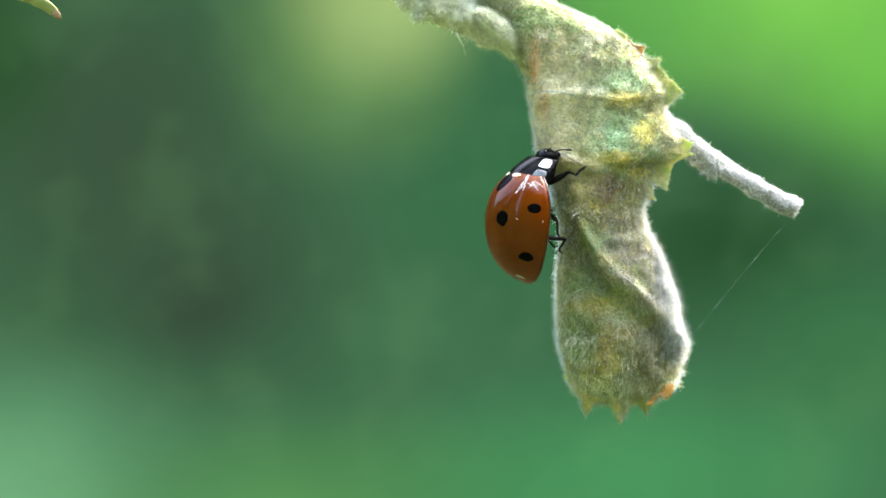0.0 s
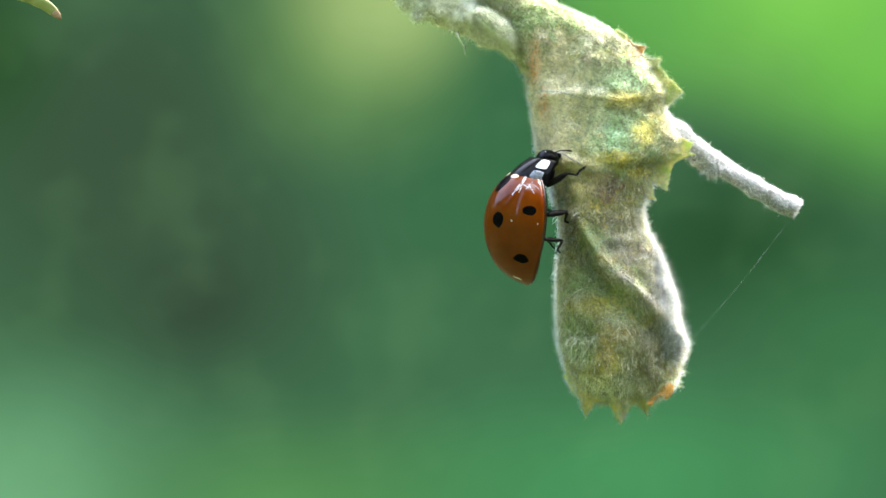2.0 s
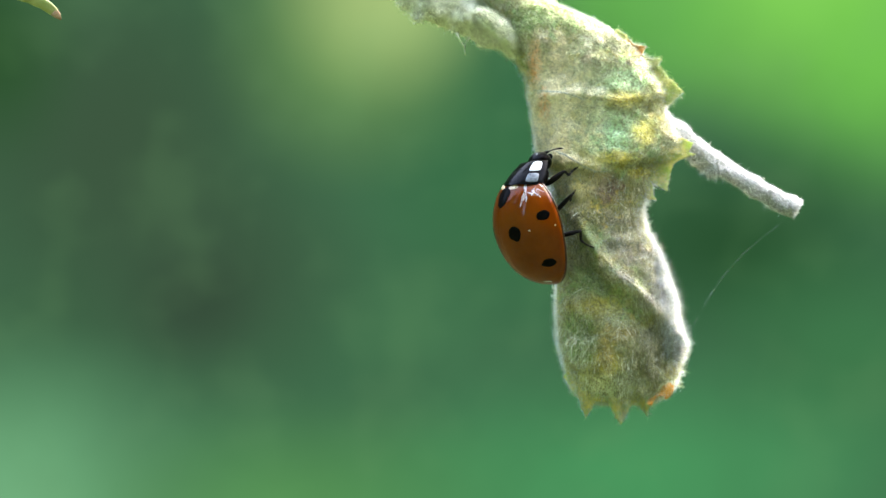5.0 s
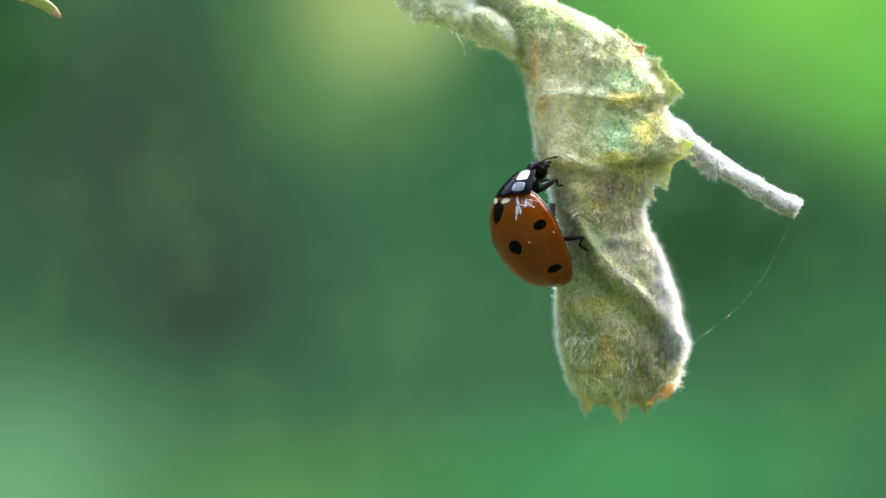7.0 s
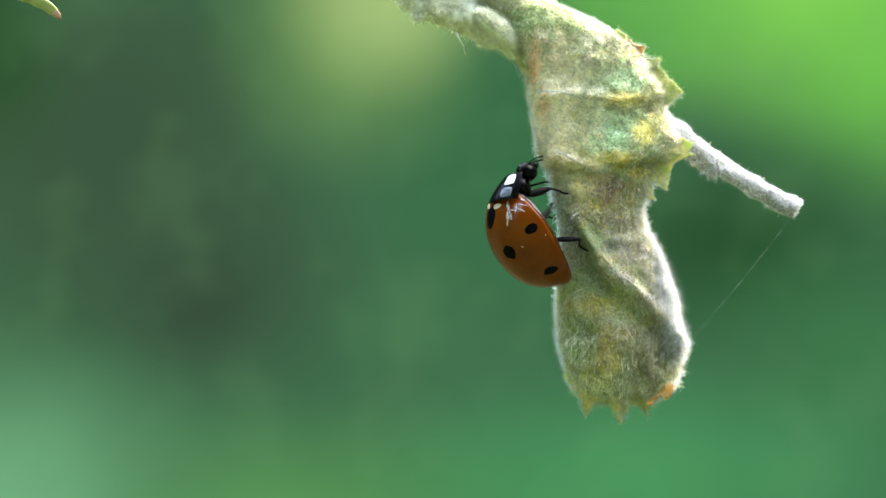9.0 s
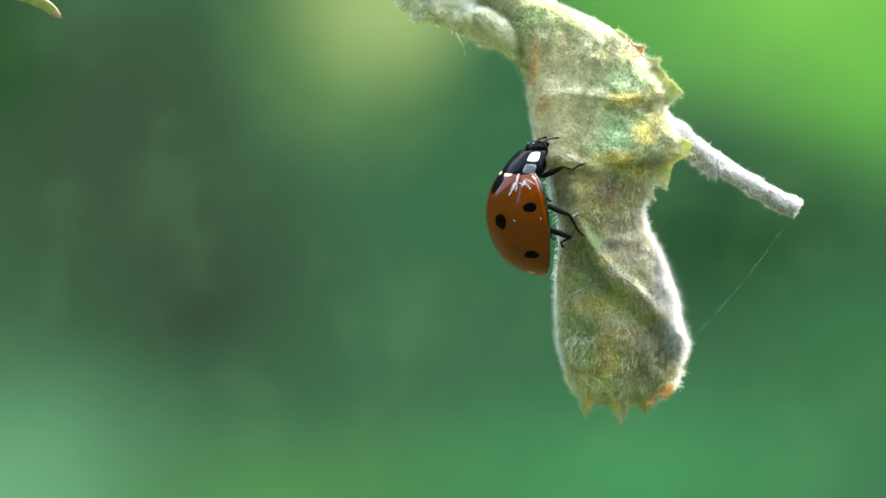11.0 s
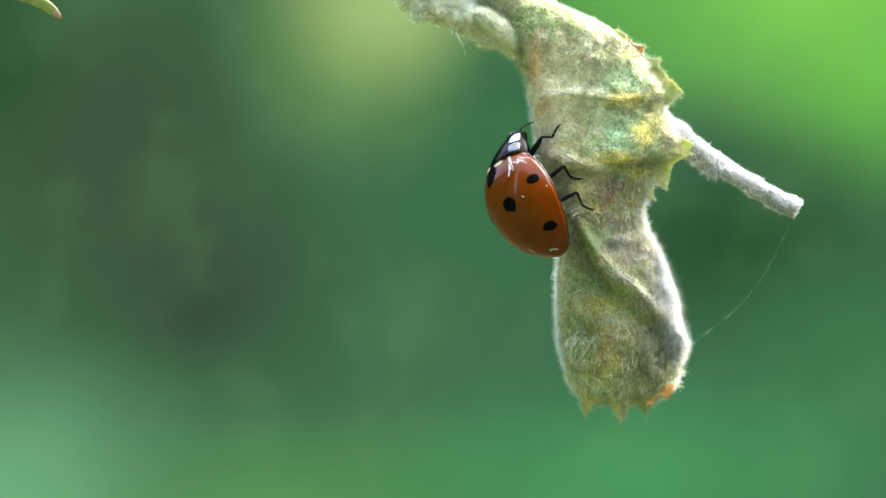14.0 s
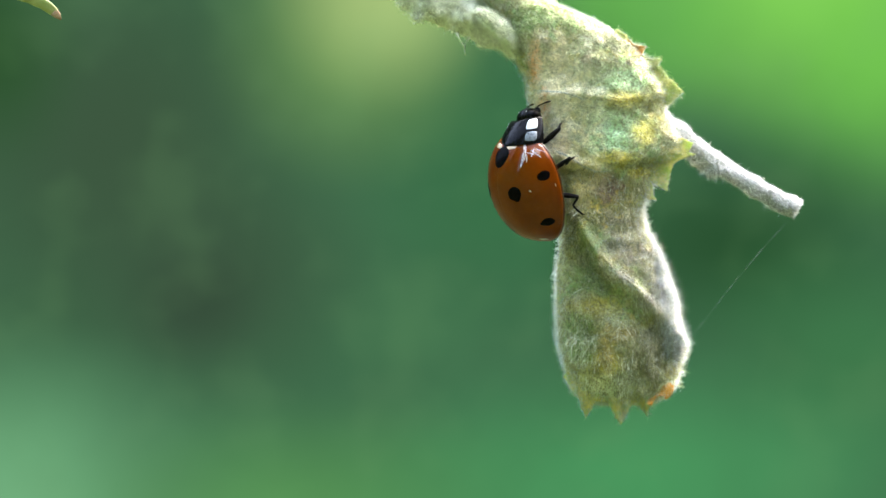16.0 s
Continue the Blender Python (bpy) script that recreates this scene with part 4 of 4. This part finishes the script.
def build_ladybird():
    bug = new("ladybird")
    tagged(bug, "seven-spotted ladybird, orange-red and black, climbing on the leaf", "ladybird")
    right, left = elytron(bug, -1), elytron(bug, 1)

    def place(x, y):
        """The point of the wing case over x, y."""
        n, a = (PLAN_REAR, A_REAR) if x < 0 else (PLAN_FRONT, A_FRONT)
        rho = min(1.0, (abs(x / a) ** n + abs(y / B) ** n) ** (1 / n))
        return (x, y, max(0.0, 1 - rho ** BOW) ** (1 / BOW) * C + rim_shift(x, rho))

    for centre, rx, ry, seed in (((0.055, -0.995, 2.262), 0.41, 0.46, 1), ((0.693, -2.049, 0.998), 0.28, 0.42, 5), ((-1.823, -1.599, 0.967), 0.27, 0.46, 9)):
        spot(right, centre, rx, ry, seed)
        spot(left, (centre[0], -centre[1] + 0.25, centre[2] - 0.1), rx, ry, seed + 0.5)
    spot(right, (1.88, -0.03, 1.87), 0.72, 0.62, 3)
    for side, wing in ((-1, right), (1, left)):
        spot(wing, place(2.29, side * 0.50), 0.17, 0.40, 12, CREAM, 0.012, "cream_mark")

    # the forked scratch also paints in part of the shoulder's highlight
    pale_mark(right, ((place(2.32, -1.12), place(1.90, -1.30), 0.085), (place(1.98, -1.27), place(1.30, -1.30), 0.062), (place(1.96, -1.30), place(1.50, -1.50), 0.048), (place(1.95, -1.32), place(1.80, -1.62), 0.030), (place(1.85, -1.33), place(1.55, -1.38), 0.030)),
          "pale_mark", "pale forked scratch and painted highlight on the wing case")
    pale_mark(right, ((place(1.98, -1.50), place(1.57, -1.86), 0.030), (place(2.10, -1.50), place(1.70, -1.60), 0.018), (place(2.00, -1.60), place(1.75, -1.85), 0.018), (place(2.16, -1.54), place(1.99, -1.71), 0.034)), "pale_mark", "fine pale scratches on the shoulder")
    pale_mark(right, ((place(0.13, -1.63), place(0.03, -1.67), 0.040),), "pale_mark", "small pale speck on the wing case")
    pale_mark(right, ((place(0.12, -2.24), place(0.00, -2.24), 0.030),), "pale_mark", "small pale speck by the rim")
    # soft sheen of the shoulder, painted as a faint pale film
    spot(right, place(1.90, -1.60), 0.26, 0.34, 21, SHOULDER_SHEEN, 0.012, "pale_mark")
    pale_mark(right, ((place(-2.78, -0.60), place(-2.94, -0.70), 0.075), (place(-2.86, -0.72), place(-2.84, -0.52), 0.05)), "pale_mark", "small white mark at the tail")

    # underside
    bm = blob_mesh((-0.2, 0, 0.06), (2.75, 1.98, 0.42), 28, 12)
    part("abdomen", bm, CHITIN, bug, "black underside")

    # shield behind the head
    verts, faces = [], []
    ns, nf = 16, 36
    for i in range(ns + 1):
        for j in range(nf + 1):
            verts.append(shield(i / ns, -95 + 190 * j / nf) - NECK)
    for i in range(ns):
        for j in range(nf):
            a = i * (nf + 1) + j
            faces.append((a, a + 1, a + nf + 2, a + nf + 1))
    n0 = len(verts)
    verts.append(Vector((3.2, 0, -0.1)) - NECK)
    for j in range(nf):
        a = ns * (nf + 1) + j
        faces.append((a, a + 1, n0))
    pron = mesh_object("pronotum", scaled(verts), faces, CHITIN, bug, "glossy black neck shield with white corners")
    pron.location = NECK * MM
    part("thorax", blob_mesh(Vector((2.66, 0, -0.22)) - NECK, (0.72, 1.02, 0.52), 24, 14), CHITIN, pron, "black underside of the neck shield")
    for s in (-1, 1):
        patch("white_patch", pron, 0.54, 0.97, s * 47, s * 79, WHITE_PATCH, 0.02, "white corner patch")
        # the shield's side reflection, painted as a grey patch
        patch("painted_grey_sheen", pron, 0.08, 0.50, s * 50, s * 79, GREY_SHEEN, 0.015, "bluish grey side reflection, painted as a patch")

    bm = blob_mesh(Vector((3.36, 0, -0.30)) - NECK, (0.52, 0.84, 0.56), 24, 16)
    head = part("head", bm, CHITIN, bug, "small black head")
    head.location = NECK * MM
    for s in (-1, 1):
        bm = blob_mesh(Vector((3.46, s * 0.66, -0.26)) - NECK, (0.20, 0.20, 0.24), 14, 10)
        part("eye", bm, SPOT, head)
        bm = blob_mesh(Vector((3.72, s * 0.36, 0.03)) - NECK, (0.04, 0.05, 0.025), 10, 8)
        part("white_mark", bm, WHITE_PATCH, head, "small white mark by the eye")
        bm = blob_mesh(Vector((3.66, s * 0.20, -0.78)) - NECK, (0.16, 0.16, 0.14), 12, 8)
        part("mouthpart", bm, CHITIN, head)
        path = smooth_path([(3.72, s * 0.44, -0.40, 0.045), (3.90, s * 0.58, -0.62, 0.032), (3.98, s * 0.70, -0.88, 0.032), (4.02, s * 0.78, -1.10, 0.052), (4.02, s * 0.80, -1.24, 0.02)], 5)
        v, f = tube([Vector(p[:3]) - NECK for p in path], [p[3] for p in path], 8)
        mesh_object("antenna", scaled(v), f, LEG, head)

    legs = []
    for side in (-1, 1):
        for k in range(3):
            legs.append((side, k, limb("femur", bug, FEMUR[k], 0.12, 0.09, (0.10, 0.06, 0.05)[k]), limb("tibia", bug, TIBIA[k], 0.070, 0.050, 0.012), tarsus(bug, TARSUS[k])))
    return bug, pron, head, legs


build_setting()
leaf, upper_mesh, lower_mesh = build_leaf()
thread = build_thread()
build_leaf_tip()
bug, pron, head, legs = build_ladybird()


# ---- what moves ----
def motions():
    rows = (  # seconds, place in mm, turn in degrees
        (0, 4.62, -0.20, 1.45, 46.3, -83.9, -21.8),
        (0.5, 4.69, 0.03, 1.45, 62.2, -82.2, -39.7),
        (1, 4.69, 0.13, 1.41, 62.0, -79.9, -44.7),
        (1.5, 4.64, -0.00, 1.40, 56.9, -80.8, -38.8),
        (2, 4.60, -0.10, 1.39, 51.1, -82.1, -32.6),
        (2.5, 4.50, 0.04, 1.43, 45.3, -81.0, -28.5),
        (3, 4.51, 0.07, 1.46, 53.7, -80.3, -37.6),
        (3.5, 4.43, 0.17, 1.41, 47.3, -80.6, -30.6),
        (3.8, 4.40, 0.06, 1.31, 33.0, -80.7, -19.1),
        (3.9, 4.54, 0.06, 0.93, 23.7, -84.4, -0.4),
        (4, 5.06, 0.27, 1.20, 175.9, -80.5, -141.9),
        (4.1, 5.03, 0.03, 1.30, 173.5, -82.5, -142.6),
        (4.2, 5.06, -0.01, 1.49, 157.8, -81.9, -126.6),
        (6.3, 4.97, -0.06, 0.96, -173.1, -59.8, -159.6),
        (6.5, 4.90, 0.25, 1.03, -179.9, -59.4, -150.2),
        (7, 4.93, 0.06, 1.06, 179.2, -63.4, -149.2),
        (7.5, 4.80, 0.03, 1.01, -177.1, -58.8, -154.1),
        (8, 4.79, 0.05, 0.97, -177.2, -60.0, -153.7),
        (8.5, 4.84, 0.16, 0.98, 178.2, -62.3, -151.5),
        (9, 4.75, -0.00, 0.99, 177.8, -58.6, -154.2),
        (9.2, 4.69, 0.04, 0.92, -176.2, -57.7, -161.1),
        (11.3, 4.69, -0.03, 1.88, 132.8, -79.6, -113.1),
        (11.5, 4.75, -0.11, 1.91, 121.8, -78.7, -106.8),
        (12, 4.73, 0.06, 1.92, 125.5, -78.7, -110.4),
        (12.5, 4.72, 0.00, 1.90, 123.7, -79.9, -107.8),
        (13, 4.73, -0.04, 1.85, 118.7, -80.3, -106.3),
        (13.5, 4.60, -0.04, 1.88, 129.9, -84.5, -118.4),
        (13.6, 4.44, 0.04, 2.04, 156.9, -84.8, -142.1),
        (13.7, 4.29, -0.03, 2.22, 167.3, -81.8, -146.7),
        (13.8, 4.63, 0.01, 2.36, -162.3, -77.3, -172.0),
        (13.9, 4.79, -0.01, 2.57, -168.6, -72.6, -164.1),
        (14, 4.67, -0.21, 2.58, -133.3, -64.0, 165.8),
        (14.1, 4.58, -0.06, 3.14, -156.0, -62.8, -171.9),
        (14.2, 4.45, -0.13, 3.08, -147.0, -65.1, -174.3),
        (14.5, 4.82, -0.04, 2.95, -148.5, -72.8, -176.5),
        (15, 4.88, -0.07, 2.91, -159.7, -73.4, -161.6),
        (15.5, 4.83, -0.02, 3.28, 175.8, -78.1, -139.6),
        (16, 4.75, -0.03, 3.51, 166.8, -71.6, -129.5),
    )
    # seconds, x, z of each right foot on the leaf, in mm
    feet = {
        0: ((0, 7.35, 4.25), (4.2, 7.35, 4.25), (6.3, 6.3, 4.2), (6.7, 6.5, 3.9), (7.0, 6.2, 3.3), (7.3, 5.45, 3.75), (8.2, 5.45, 3.75), (8.5, 5.8, 4.05), (8.8, 6.6, 2.85), (9.0, 6.5, 2.85), (9.2, 5.6, 4.4),
            (11.3, 7.6, 4.4), (13.7, 7.6, 4.4), (13.8, 6.9, 5.2), (13.9, 5.5, 6.1), (14.0, 6.0, 6.4), (16.0, 6.1, 6.5)),
        1: ((0, 6.1, 0.5), (0.5, 6.6, -0.2), (1.0, 6.45, 0.4), (1.5, 6.5, 1.5), (2.2, 6.5, 1.3), (2.8, 6.2, 1.05), (3.7, 6.2, 1.0), (4.0, 7.6, 3.4), (4.2, 7.5, 3.4), (6.3, 5.6, 2.3), (9.2, 5.7, 2.4), (11.3, 7.5, 0.4), (12.6, 7.6, 0.4), (13.0, 6.9, 0.7), (13.3, 6.1, 1.0), (13.8, 7.2, 3.5), (14.0, 7.2, 3.6), (14.5, 7.2, 3.6), (15.0, 6.9, 3.7), (15.4, 6.9, 4.75), (16, 6.85, 4.8)),
        2: ((0, 6.15, -0.2), (3.7, 6.05, -0.2), (4.0, 7.9, 0.2), (4.2, 7.8, 0.2), (6.3, 7.55, -0.1), (9.2, 7.55, -0.1), (11.3, 6.1, 0.05), (13.6, 6.1, 0.05), (13.9, 7.75, 2.0), (15.0, 7.75, 2.0), (15.4, 7.3, 1.8), (16, 7.2, 1.8)),
    }
    from mathutils.bvhtree import BVHTree
    trees = [BVHTree.FromPolygons([tuple(p) for p in v], f) for v, f in (upper_mesh, lower_mesh)]

    def surface(x, z):
        hits = [t.ray_cast(Vector((x, -20, z)), Vector((0, 1, 0)))[0] for t in trees]
        ys = [h.y for h in hits if h is not None]
        return min(ys) if ys else 2.0

    def body(t):
        for (t0, *a), (t1, *b) in zip(rows, rows[1:]):
            if t <= t1 + 1e-6:
                break
        s = min(1.0, max(0.0, (t - t0) / (t1 - t0)))
        if t1 - t0 > 1.0:
            s = s * s * (3 - 2 * s)
        ma, mb = pose(*a), pose(*b)
        q = ma.to_quaternion().slerp(mb.to_quaternion(), s)
        return Matrix.LocRotScale(ma.translation.lerp(mb.translation, s), q, None)

    times = [i / 10 for i in range(161)]
    poses = {t: body(t) for t in times}

    def aim(joint, way, up):
        x = way.normalized()
        y = up.cross(x).normalized()
        return Matrix.LocRotScale(joint * MM, Matrix((x, y, x.cross(y))).transposed().to_quaternion(), None)

    walk(bug, [(t, Matrix.LocRotScale(at(*m.translation), m.to_quaternion(), None)) for t, m in poses.items()])
    # the neck: seconds, pitch, turn, roll
    nods = ((0, 7, 0, 2), (0.5, 6, 0.5, 1.5), (1, 6, 1.5, 1), (2, 6, 2.4, 0.7), (3, 5, 3, 1), (3.5, 5, 3.5, 1), (4, 6.6, 4.8, 1.6), (4.2, 7, 5, 1), (6.3, 31, 3, -18), (6.5, 31, 3, -18), (7, 29, 8, -17), (7.5, 27, 14, -16), (8, 26.5, 13.5, -15),
            (8.5, 25, 10, -15), (9, 25, 9, -20), (9.2, 24, 9, -20), (11.3, 8, 4, 3), (12, 8, 3.6, 2.8), (12.5, 5, 2, 3), (13, 1, -0.5, 3), (13.5, 2, 0, 1), (13.8, 9, 6, -2), (14, 16, 11, -4), (14.2, 13, 12, -6), (14.5, 8, 13, -7), (15, 7.6, 7.6, -6.7), (15.5, 6.8, 4.3, -3.6), (16, 9.2, 8.8, -4.7))
    bowed = lambda t: min(1.0, max(0.0, (t - 4.2) / 2.1)) * min(1.0, max(0.0, (11.3 - t) / 2.1))
    walk(pron, [(t, pose(*(NECK * MM), r, p, y)) for t, p, y, r in nods])
    walk(head, [(t, pose(*((NECK + Vector((0.02, -0.18, -0.20)) * bowed(t)) * MM), r, p + 4 * bowed(t), y)) for t, p, y, r in nods])

    sway = ((0, -0.15), (0.2, -0.15), (0.4, 0.05), (0.6, 0.35), (0.8, 0.6), (1, 0.92), (1.2, 0.8), (1.5, 0.5), (1.7, 0.25), (2, 0.1), (2.2, 0.45), (2.4, 0.55), (2.6, 0.4), (2.8, 0.5), (3, -0.7), (3.2, -0.55), (3.4, -0.45), (3.6, -0.35),
            (3.8, -0.65), (4.1, -0.85), (6.3, -0.75), (6.5, -0.5), (6.7, 0.1), (7, 0.92), (7.2, 0.85), (7.5, 0.75), (8, 0.75), (8.3, 0.7), (8.5, 0.6), (8.7, 0.35), (9, 0.05), (9.2, 0.25), (11.3, 0.1), (11.7, 0.0), (12.2, -0.1), (12.5, -0.1),
            (13, -0.7), (13.3, 0.4), (13.6, -0.1), (14, 0.9), (14.3, 0.5), (14.5, 0.3), (15, -0.2), (15.5, 0.05), (16, -0.2))
    walk(thread, [(t, thread_pose(math.degrees(math.acos(s)))) for t, s in sway])

    for side, k, femur, tibia, foot in legs:
        keys = {femur: [], tibia: [], foot: []}
        hip = Vector((HIPS[k][0], side * HIPS[k][1], HIPS[k][2]))
        for t in times:
            inv = poses[t].inverted()
            sched = feet[k]
            x = float(np.interp(t, [r[0] for r in sched], [r[1] for r in sched]))
            z = float(np.interp(t, [r[0] for r in sched], [r[2] for r in sched]))
            if side < 0:
                tip = inv @ Vector((x, surface(x, z) - 0.05, z))
            else:
                z = poses[t].translation.z + (2.6, 0.6, -1.4)[k]
                tip = inv @ Vector((5.9, 2.6, z))
            out = (tip - hip)
            flat_way = Vector((out.x, out.y, out.z * 0.35)).normalized()
            ankle = tip - flat_way * TARSUS[k] * 0.9 + Vector((0, 0, 0.22))
            reach = ankle - hip
            d = max(0.45, min(reach.length, (FEMUR[k] + TIBIA[k]) * 0.985))
            reach = reach.normalized()
            ankle = hip + reach * d
            cosa = (FEMUR[k] ** 2 + d * d - TIBIA[k] ** 2) / (2 * FEMUR[k] * d)
            cosa = max(-1.0, min(1.0, cosa))
            pole = Vector(((0.45, 0.45, 0.4)[k], side * 0.75, 0.15))
            pole = (pole - reach * pole.dot(reach)).normalized()
            knee = hip + reach * FEMUR[k] * cosa + pole * FEMUR[k] * math.sqrt(1 - cosa * cosa)
            up = Vector((0, 0, 1))
            keys[femur].append((t, aim(hip, knee - hip, up)))
            keys[tibia].append((t, aim(knee, ankle - knee, up)))
            keys[foot].append((t, aim(ankle, tip - ankle, up)))
        for ob, r in keys.items():
            walk(ob, r)


motions()
